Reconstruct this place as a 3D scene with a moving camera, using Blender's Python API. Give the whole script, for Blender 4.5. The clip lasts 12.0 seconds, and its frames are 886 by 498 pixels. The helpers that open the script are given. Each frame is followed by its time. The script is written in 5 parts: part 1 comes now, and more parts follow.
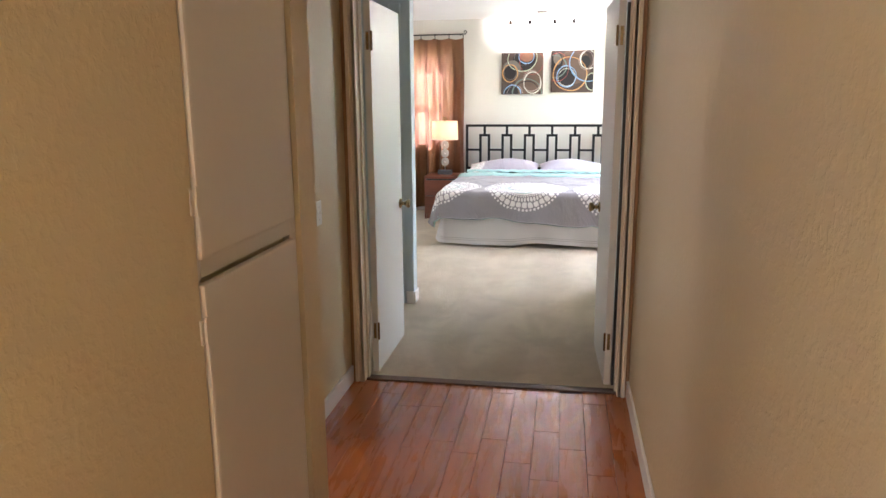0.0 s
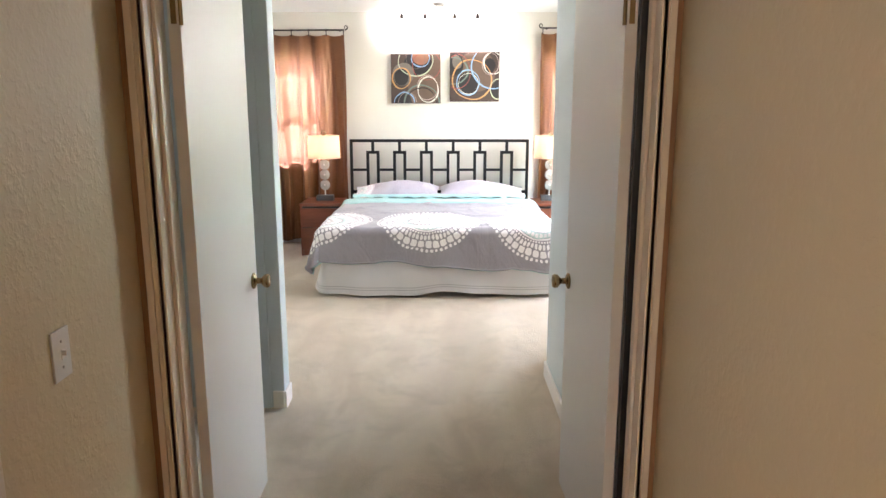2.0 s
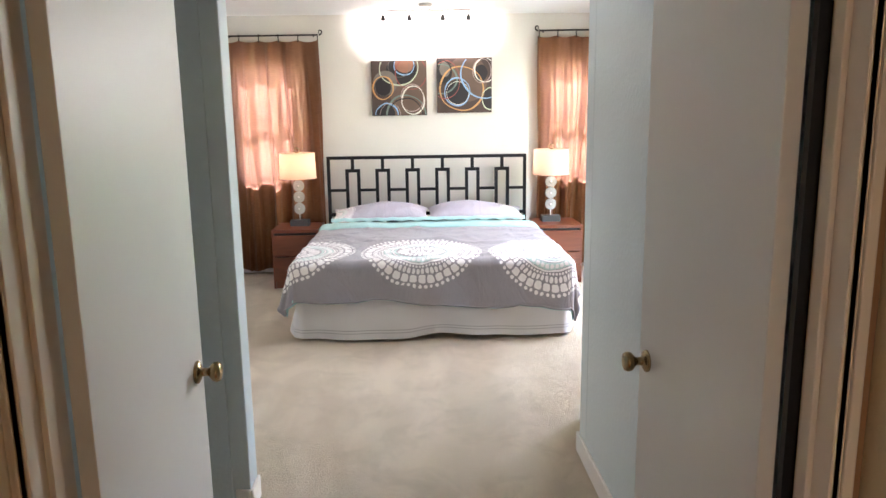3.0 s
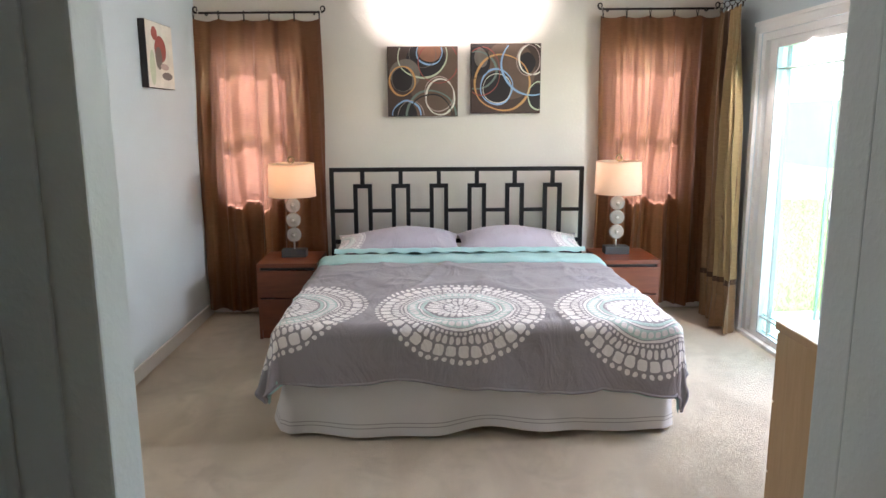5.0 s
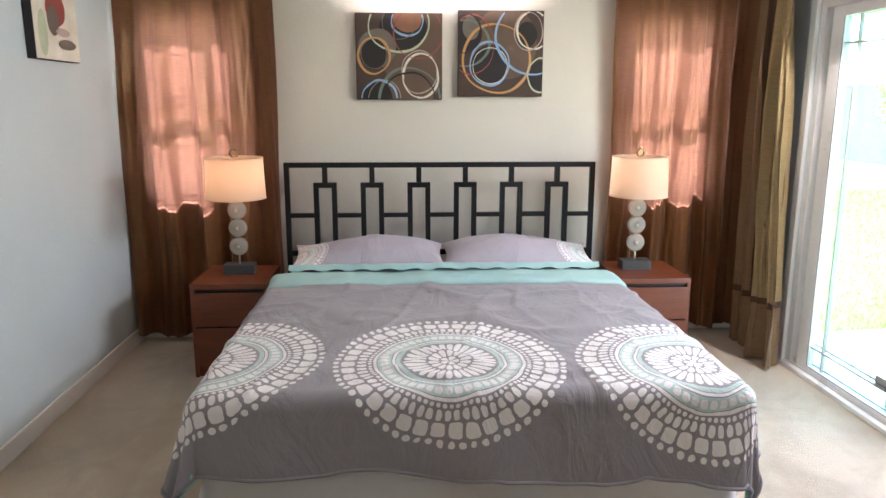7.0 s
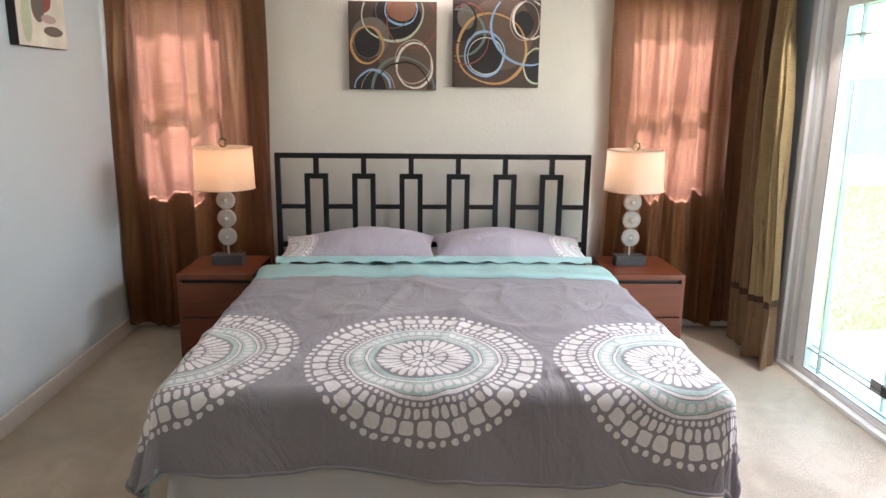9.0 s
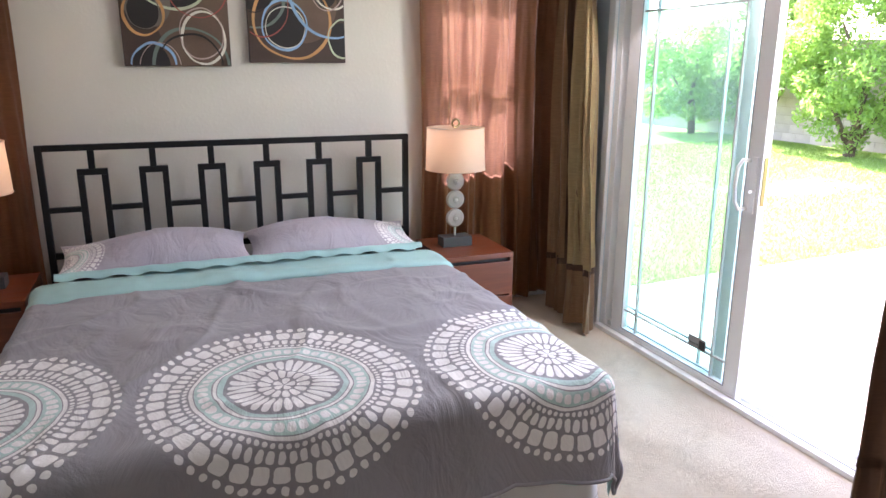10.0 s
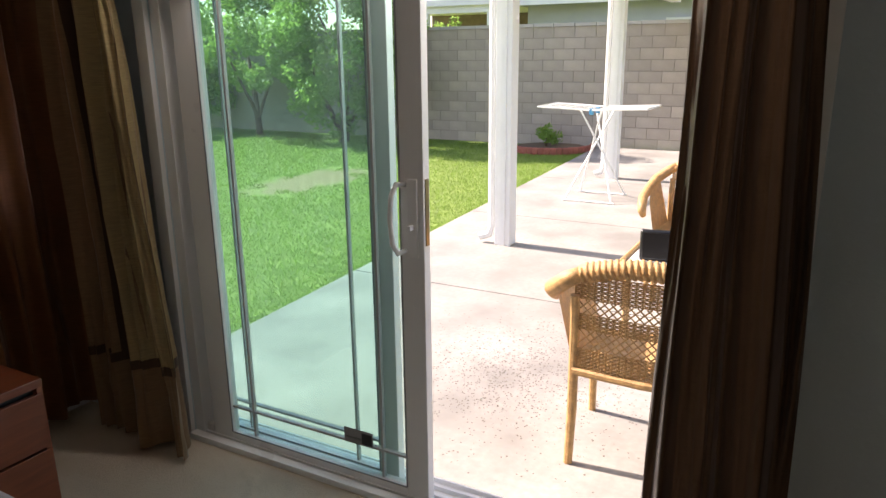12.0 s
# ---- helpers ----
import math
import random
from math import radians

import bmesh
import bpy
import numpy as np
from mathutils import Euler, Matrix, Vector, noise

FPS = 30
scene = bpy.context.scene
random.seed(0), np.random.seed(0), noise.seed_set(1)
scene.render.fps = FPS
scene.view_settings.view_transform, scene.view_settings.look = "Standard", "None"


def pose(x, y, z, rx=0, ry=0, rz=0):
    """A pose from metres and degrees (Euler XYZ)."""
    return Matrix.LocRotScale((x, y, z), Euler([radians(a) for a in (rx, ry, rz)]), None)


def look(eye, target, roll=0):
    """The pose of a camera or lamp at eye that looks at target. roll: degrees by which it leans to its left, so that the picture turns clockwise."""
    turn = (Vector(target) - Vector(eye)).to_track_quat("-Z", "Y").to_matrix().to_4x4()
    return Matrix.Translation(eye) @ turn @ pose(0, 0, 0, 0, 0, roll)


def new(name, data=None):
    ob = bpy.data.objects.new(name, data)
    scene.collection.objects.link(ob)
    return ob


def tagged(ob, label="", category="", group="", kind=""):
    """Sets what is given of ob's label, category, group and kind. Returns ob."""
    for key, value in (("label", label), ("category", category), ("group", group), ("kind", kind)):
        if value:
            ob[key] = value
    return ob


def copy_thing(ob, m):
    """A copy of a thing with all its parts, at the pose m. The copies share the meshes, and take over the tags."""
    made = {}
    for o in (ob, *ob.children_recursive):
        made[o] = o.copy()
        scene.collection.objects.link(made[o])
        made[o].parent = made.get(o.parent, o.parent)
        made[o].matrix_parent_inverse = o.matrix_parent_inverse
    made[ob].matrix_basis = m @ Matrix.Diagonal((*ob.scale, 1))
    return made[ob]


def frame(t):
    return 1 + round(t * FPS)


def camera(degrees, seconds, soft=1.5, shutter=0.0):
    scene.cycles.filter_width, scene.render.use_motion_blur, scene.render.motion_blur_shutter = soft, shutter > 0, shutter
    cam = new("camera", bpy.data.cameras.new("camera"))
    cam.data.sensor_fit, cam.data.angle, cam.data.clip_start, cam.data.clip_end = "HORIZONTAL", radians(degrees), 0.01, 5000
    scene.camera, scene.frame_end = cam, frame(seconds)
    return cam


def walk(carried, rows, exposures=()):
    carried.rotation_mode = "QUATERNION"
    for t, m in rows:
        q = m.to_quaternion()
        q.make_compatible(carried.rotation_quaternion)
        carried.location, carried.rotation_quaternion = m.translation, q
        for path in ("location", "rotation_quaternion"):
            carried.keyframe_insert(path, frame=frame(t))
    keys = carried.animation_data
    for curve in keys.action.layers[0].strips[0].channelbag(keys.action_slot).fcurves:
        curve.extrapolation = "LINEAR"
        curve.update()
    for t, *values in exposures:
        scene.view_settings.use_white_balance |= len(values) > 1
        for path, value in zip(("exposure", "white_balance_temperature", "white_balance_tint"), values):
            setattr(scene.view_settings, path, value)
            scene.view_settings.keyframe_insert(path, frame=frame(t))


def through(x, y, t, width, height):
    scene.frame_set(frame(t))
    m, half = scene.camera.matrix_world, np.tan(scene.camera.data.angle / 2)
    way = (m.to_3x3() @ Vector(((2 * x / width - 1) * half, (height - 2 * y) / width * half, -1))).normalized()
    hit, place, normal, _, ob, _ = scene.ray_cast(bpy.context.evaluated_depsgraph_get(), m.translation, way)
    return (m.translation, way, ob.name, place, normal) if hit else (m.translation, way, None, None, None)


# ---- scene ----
cam = camera(64.0, 12.0, shutter=0.0)
PATH = [
    (0, (0.1, 0.162, 1.544), (-0.228, 2.09, 1.127), -0.4),
    (0.5, (0.044, 0.521, 1.553), (-0.15, 2.476, 1.177), 0.7),
    (1, (-0.069, 0.929, 1.56), (-0.152, 2.892, 1.186), 0.9),
    (1.5, (-0.149, 1.306, 1.564), (-0.109, 3.262, 1.15), -0.9),
    (2, (-0.165, 1.792, 1.569), (-0.166, 3.752, 1.17), 0.0),
    (2.5, (-0.252, 2.225, 1.573), (-0.206, 4.19, 1.203), -0.3),
    (3, (-0.296, 2.626, 1.567), (-0.231, 4.591, 1.2), -0.8),
    (5, (-0.472, 4.176, 1.569), (-0.419, 6.142, 1.206), -0.3),
    (5.5, (-0.517, 4.528, 1.609), (-0.387, 6.495, 1.267), -1.4),
    (6, (-0.412, 4.843, 1.566), (-0.316, 6.815, 1.251), 0.5),
    (6.5, (-0.423, 5.051, 1.556), (-0.338, 7.004, 1.135), 0.5),
    (7, (-0.466, 5.192, 1.569), (-0.35, 7.146, 1.163), 0.1),
    (9, (-0.31, 5.245, 1.574), (-0.239, 7.196, 1.141), 0.6),
    (9.5, (-0.425, 5.39, 1.586), (-0.131, 7.313, 1.124), 2.9),
    (10, (-0.572, 5.619, 1.602), (0.128, 7.423, 1.096), 0.2),
    (10.5, (-0.527, 5.918, 1.585), (0.483, 7.571, 1.089), -0.2),
    (11, (-0.421, 6.239, 1.566), (0.884, 7.681, 1.099), 0.7),
    (11.5, (-0.316, 6.626, 1.587), (1.273, 7.74, 1.104), -1.1),
    (12, (-0.026, 6.925, 1.585), (1.666, 7.85, 1.054), -0.6),
]
EXPOSURES = [(0, 4.85, 6300, 21), (1.5, 5.0, 6450, 21), (2.5, 4.85, 6500, 21), (3.0, 4.6, 6450, 22), (5.0, 3.8, 6550, 22), (9.5, 3.7, 6700, 24), (10.0, 3.5, 6400, 27), (10.5, 3.2, 6400, 28),
             (11.0, 2.7, 6400, 31), (11.5, 2.0, 6700, 31), (12.0, 1.35, 7300, 22)]
walk(cam, [(t, look(eye, target, roll)) for t, eye, target, roll in PATH], EXPOSURES)

# ---- daylight ----
SUN_UP = radians(40)
world = bpy.data.worlds.new("sky")
scene.world = world
world.use_nodes = True
sky = world.node_tree.nodes.new("ShaderNodeTexSky")
sky.sky_type, sky.sun_disc, sky.sun_elevation, sky.sun_rotation = "NISHITA", False, SUN_UP, 0.0
world.node_tree.nodes["Background"].inputs["Strength"].default_value = 0.15
world.node_tree.links.new(sky.outputs["Color"], world.node_tree.nodes["Background"].inputs["Color"])


def lamp(name, kind, m, energy, colour, **more):
    data = bpy.data.lights.new(name, kind)
    data.energy, data.color = energy, colour
    if "size" in more:
        data.shape, data.size, data.size_y = "RECTANGLE", more["size"][0], more["size"][1]
    if "radius" in more:
        data.shadow_soft_size = more["radius"]
    if "cone" in more:
        data.spot_size, data.spot_blend = radians(more["cone"]), more["blend"]
    ob = new(name, data)
    ob.matrix_world = m
    return ob


sun = lamp("sun", "SUN", look((0.0, math.cos(SUN_UP), math.sin(SUN_UP)), (0, 0, 0)), 4.8, (1.0, 0.96, 0.90))
sun.data.angle = radians(0.6)
# unseen area lamp added behind the walker to brighten the hall
lamp("hall_fill_lamp", "AREA", look((-0.64, -1.85, 1.45), (0.40, -1.6, 1.35)), 2.7, (1.0, 0.91, 0.80), size=(0.86, 1.2))
# unseen area lamp added in the side room, shining through its doorway
lamp("side_room_fill", "AREA", look((-2.44, 2.55, 1.5), (0.47, 3.05, 1.0)), 0.62, (1.0, 0.90, 0.80), size=(0.9, 1.1))
# area lamp added at the patio door's head to boost the sky light indoors
lamp("patio_door_fill", "AREA", look((2.13, 8.1, 1.99), (-0.6, 7.0, 0.0)), 6.0, (1.0, 0.99, 0.95), size=(2.0, 0.13))
# warm light out of the dressing alcove beside the bed
lamp("alcove_light", "AREA", look((-3.85, 6.7, 1.9), (-1.0, 6.1, 0.0)), 1.0, (1.0, 0.89, 0.74), size=(0.8, 0.8))
# bulbs of the two table lamps
for lx, watts in ((-1.44, 0.13), (0.978, 0.09)):
    lamp("lamp_bulb", "POINT", pose(lx, 9.42, 1.165), watts, (1.0, 0.62, 0.34), radius=0.03)
# the four spots of the ceiling track
SPOTS = (-0.585, -0.35, -0.05, 0.18)
for sx in SPOTS:
    lamp("track_spot", "SPOT", look((sx, 9.26, 2.40), (sx, 9.9, 2.48)), 3.6, (1.0, 0.94, 0.90), radius=0.03, cone=78, blend=1.0)

# ---- materials ----
def sock(tree, node, key, value):
    if isinstance(value, bpy.types.NodeSocket):
        tree.links.new(value, node.inputs[key])
    else:
        node.inputs[key].default_value = value


def calc(tree, op, a, b=0.0, c=0.0):
    n = tree.nodes.new("ShaderNodeMath")
    n.operation = op
    for k, v in enumerate((a, b, c)):
        sock(tree, n, k, v)
    return n.outputs[0]


def coords(tree, out="Object", scale=(1, 1, 1)):
    tc = tree.nodes.new("ShaderNodeTexCoord")
    mp = tree.nodes.new("ShaderNodeMapping")
    mp.inputs["Scale"].default_value = scale
    tree.links.new(tc.outputs[out], mp.inputs["Vector"])
    return mp.outputs["Vector"]


def grain(tree, vec, scale, detail=3.0, rough=0.55, warp=0.0):
    n = tree.nodes.new("ShaderNodeTexNoise")
    tree.links.new(vec, n.inputs["Vector"])
    for k, v in (("Scale", scale), ("Detail", detail), ("Roughness", rough), ("Distortion", warp)):
        n.inputs[k].default_value = v
    return n.outputs["Fac"]


def spread(tree, fac, lo, hi, a=0.0, b=1.0):
    n = tree.nodes.new("ShaderNodeMapRange")
    n.inputs["From Min"].default_value, n.inputs["From Max"].default_value = lo, hi
    n.inputs["To Min"].default_value, n.inputs["To Max"].default_value = a, b
    tree.links.new(fac, n.inputs["Value"])
    return n.outputs["Result"]


def mixed(tree, fac, a, b, blend="MIX"):
    n = tree.nodes.new("ShaderNodeMix")
    n.data_type, n.blend_type = "RGBA", blend
    sock(tree, n, 0, fac)
    for k, v in ((6, a), (7, b)):
        sock(tree, n, k, (*v, 1.0) if isinstance(v, tuple) and len(v) == 3 else v)
    return n.outputs[2]


def bumped(tree, height, strength, distance=0.004):
    n = tree.nodes.new("ShaderNodeBump")
    n.inputs["Strength"].default_value, n.inputs["Distance"].default_value = strength, distance
    tree.links.new(height, n.inputs["Height"])
    return n.outputs["Normal"]


def begun(name):
    m = bpy.data.materials.new(name)
    m.use_nodes = True
    return m, m.node_tree, m.node_tree.nodes["Principled BSDF"]


def surface(name, colour, rough=0.6, metal=0.0, vary=0.12, coarse=1.5, fine=40.0, bump=0.15, depth=0.002, stretch=(1, 1, 1), random_tone=0.0, spec=0.5, rv=0.08, **more):
    """A surface with tone at two scales and fine relief."""
    m, tree, out = begun(name)
    vec = coords(tree, scale=stretch)
    big, small = grain(tree, vec, coarse, 4.0), grain(tree, vec, fine, 3.0)
    dark = tuple(c * (1 - vary) for c in colour)
    light = tuple(min(1.0, c * (1 + vary)) for c in colour)
    tone = mixed(tree, spread(tree, big, 0.3, 0.7), dark, light)
    tone = mixed(tree, spread(tree, small, 0.3, 0.7, 0.0, 0.5), tone, tuple(c * (1 - 0.8 * vary) for c in colour))
    if random_tone:
        info = tree.nodes.new("ShaderNodeObjectInfo")
        tone = mixed(tree, calc(tree, "MULTIPLY", info.outputs["Random"], random_tone), tone, tuple(c * 0.45 for c in colour))
    tree.links.new(tone, out.inputs["Base Color"])
    out.inputs["Metallic"].default_value = metal
    out.inputs["Specular IOR Level"].default_value = spec
    tree.links.new(spread(tree, big, 0.2, 0.8, max(0.02, rough - rv), min(1.0, rough + rv)), out.inputs["Roughness"])
    if bump:
        tree.links.new(bumped(tree, small, bump, depth), out.inputs["Normal"])
    for key, value in more.items():
        out.inputs[key.replace("_", " ")].default_value = value
    return m


def textured_wall(name, colour, strong=0.35):
    """Painted plaster with a knocked-down hand texture."""
    m, tree, out = begun(name)
    vec = coords(tree)
    big, mid, fine = grain(tree, vec, 0.8, 4.0), grain(tree, vec, 48.0, 3.0, 0.55, 0.25), grain(tree, vec, 130.0, 2.0)
    tone = mixed(tree, spread(tree, big, 0.3, 0.7), tuple(c * 0.94 for c in colour), tuple(min(1, c * 1.04) for c in colour))
    tone = mixed(tree, spread(tree, mid, 0.55, 0.72, 0.0, 0.25), tone, tuple(min(1, c * 1.1) for c in colour))
    tree.links.new(tone, out.inputs["Base Color"])
    out.inputs["Roughness"].default_value = 0.5
    height = calc(tree, "ADD", spread(tree, mid, 0.45, 0.65), calc(tree, "MULTIPLY", fine, 0.35))
    tree.links.new(bumped(tree, height, strong, 0.0022), out.inputs["Normal"])
    return m


def carpet_material():
    m, tree, out = begun("cut_pile_carpet")
    vec = coords(tree)
    lane, patch, tuft, pile = grain(tree, coords(tree, scale=(2.2, 0.8, 1)), 1.1, 3.0, 0.5, 1.2), grain(tree, vec, 3.4, 7.0, 0.66, 0.6), grain(tree, vec, 60.0, 3.0), grain(tree, vec, 260.0, 2.0)
    tone = mixed(tree, spread(tree, lane, 0.40, 0.60), (0.70, 0.59, 0.45), (0.84, 0.73, 0.575))
    tone = mixed(tree, spread(tree, patch, 0.48, 0.66, 0.0, 0.55), tone, (0.53, 0.45, 0.325))
    tone = mixed(tree, spread(tree, pile, 0.38, 0.66, 0.0, 0.55), tone, (0.52, 0.43, 0.32))
    tree.links.new(tone, out.inputs["Base Color"])
    out.inputs["Roughness"].default_value = 1.0
    out.inputs["Specular IOR Level"].default_value = 0.1
    out.inputs["Sheen Weight"].default_value = 0.25
    height = calc(tree, "ADD", calc(tree, "MULTIPLY", tuft, 0.7), calc(tree, "ADD", pile, calc(tree, "MULTIPLY", patch, 0.15)))
    tree.links.new(bumped(tree, height, 1.0, 0.012), out.inputs["Normal"])
    return m


def wood_material(name, dark, light, rough=0.35, along=(14, 1.2, 14), random_tone=0.0, coat=0.0):
    m, tree, out = begun(name)
    vec = coords(tree, scale=along)
    if random_tone:
        info = tree.nodes.new("ShaderNodeObjectInfo")
        shift = tree.nodes.new("ShaderNodeVectorMath")
        shift.operation = "MULTIPLY_ADD"
        tree.links.new(info.outputs["Random"], shift.inputs[0])
        shift.inputs[1].default_value = (31.0, 17.0, 9.0)
        tree.links.new(vec, shift.inputs[2])
        vec = shift.outputs["Vector"]
    fibre, broad = grain(tree, vec, 3.0, 6.0, 0.6, 0.5), grain(tree, vec, 0.6, 2.0)
    tone = mixed(tree, spread(tree, fibre, 0.3, 0.7), dark, light)
    tone = mixed(tree, spread(tree, broad, 0.35, 0.65, 0.0, 0.35), tone, dark)
    if random_tone:
        tone = mixed(tree, calc(tree, "MULTIPLY", info.outputs["Random"], random_tone), tone, tuple(c * 0.6 for c in dark))
    tree.links.new(tone, out.inputs["Base Color"])
    tree.links.new(spread(tree, fibre, 0.2, 0.8, rough - 0.05, rough + 0.1), out.inputs["Roughness"])
    out.inputs["Coat Weight"].default_value = coat
    out.inputs["Coat Roughness"].default_value = 0.12
    tree.links.new(bumped(tree, fibre, 0.08, 0.001), out.inputs["Normal"])
    return m


def fabric_material(name, colour, through, weave=300.0, rough=0.6, sheen=0.2, glow=0.35, slubs=0.25):
    """Thin cloth that lets part of the light pass."""
    m, tree, out = begun(name)
    vec = coords(tree)
    slub, big = grain(tree, coords(tree, scale=(1, 1, 14)), 18.0, 4.0), grain(tree, vec, 3.0, 3.0)
    tone = mixed(tree, spread(tree, slub, 0.3, 0.7), tuple(c * (1 - 0.8 * slubs) for c in colour), tuple(min(1, c * (1 + 0.6 * slubs)) for c in colour))
    tone = mixed(tree, spread(tree, big, 0.35, 0.7, 0.0, 0.3), tone, tuple(c * 0.75 for c in colour))
    tree.links.new(tone, out.inputs["Base Color"])
    out.inputs["Roughness"].default_value = rough
    out.inputs["Sheen Weight"].default_value = sheen
    if sheen:
        out.inputs["Specular Tint"].default_value = (1.0, 0.66, 0.38, 1)
    tree.links.new(bumped(tree, grain(tree, coords(tree, scale=(1, 1, 6)), weave, 2.0), 0.2, 0.001), out.inputs["Normal"])
    if glow:
        tr = tree.nodes.new("ShaderNodeBsdfTranslucent")
        sock(tree, tr, "Color", mixed(tree, spread(tree, slub, 0.3, 0.7), tuple(c * (1 - slubs) for c in through), through))
        mx = tree.nodes.new("ShaderNodeMixShader")
        mx.inputs[0].default_value = glow
        tree.links.new(out.outputs[0], mx.inputs[1])
        tree.links.new(tr.outputs[0], mx.inputs[2])
        tree.links.new(mx.outputs[0], tree.nodes["Material Output"].inputs["Surface"])
    return m


def glass_material(name, tint, gloss=0.02, dust=0.0):
    m, tree, out = begun(name)
    clear, shine, fres, mx = (tree.nodes.new("ShaderNode" + k) for k in ("BsdfTransparent", "BsdfGlossy", "LayerWeight", "MixShader"))
    clear.inputs["Color"].default_value = (*tint, 1)
    shine.inputs["Roughness"].default_value = gloss
    fres.inputs["Blend"].default_value = 0.5
    edge = calc(tree, "MULTIPLY_ADD", calc(tree, "POWER", fres.outputs["Facing"], 5.0), 0.9, 0.022)
    tree.links.new(edge, mx.inputs[0])
    tree.links.new(clear.outputs[0], mx.inputs[1])
    tree.links.new(shine.outputs[0], mx.inputs[2])
    film, veil = tree.nodes.new("ShaderNodeBsdfTranslucent"), tree.nodes.new("ShaderNodeMixShader")
    film.inputs["Color"].default_value = (0.9, 0.92, 0.9, 1)
    smear = spread(tree, grain(tree, coords(tree, scale=(1, 2.5, 0.8)), 2.2, 4.0), 0.3, 0.7, 0.6 * dust, 1.4 * dust)
    tree.links.new(smear, veil.inputs[0])
    tree.links.new(mx.outputs[0], veil.inputs[1])
    tree.links.new(film.outputs[0], veil.inputs[2])
    tree.links.new(veil.outputs[0], tree.nodes["Material Output"].inputs["Surface"])
    return m


def frosted_glass(name):
    m, tree, out = begun(name)
    out.inputs["Base Color"].default_value = (0.78, 0.76, 0.71, 1)
    out.inputs["Roughness"].default_value = 0.15
    clear, soft, m1, m2 = (tree.nodes.new("ShaderNode" + k) for k in ("BsdfTransparent", "BsdfTranslucent", "MixShader", "MixShader"))
    soft.inputs["Color"].default_value = (0.8, 0.78, 0.74, 1)
    m1.inputs[0].default_value = 0.4
    m2.inputs[0].default_value = 0.62
    tree.links.new(out.outputs[0], m1.inputs[1])
    tree.links.new(soft.outputs[0], m1.inputs[2])
    tree.links.new(m1.outputs[0], m2.inputs[1])
    tree.links.new(clear.outputs[0], m2.inputs[2])
    tree.links.new(m2.outputs[0], tree.nodes["Material Output"].inputs["Surface"])
    return m


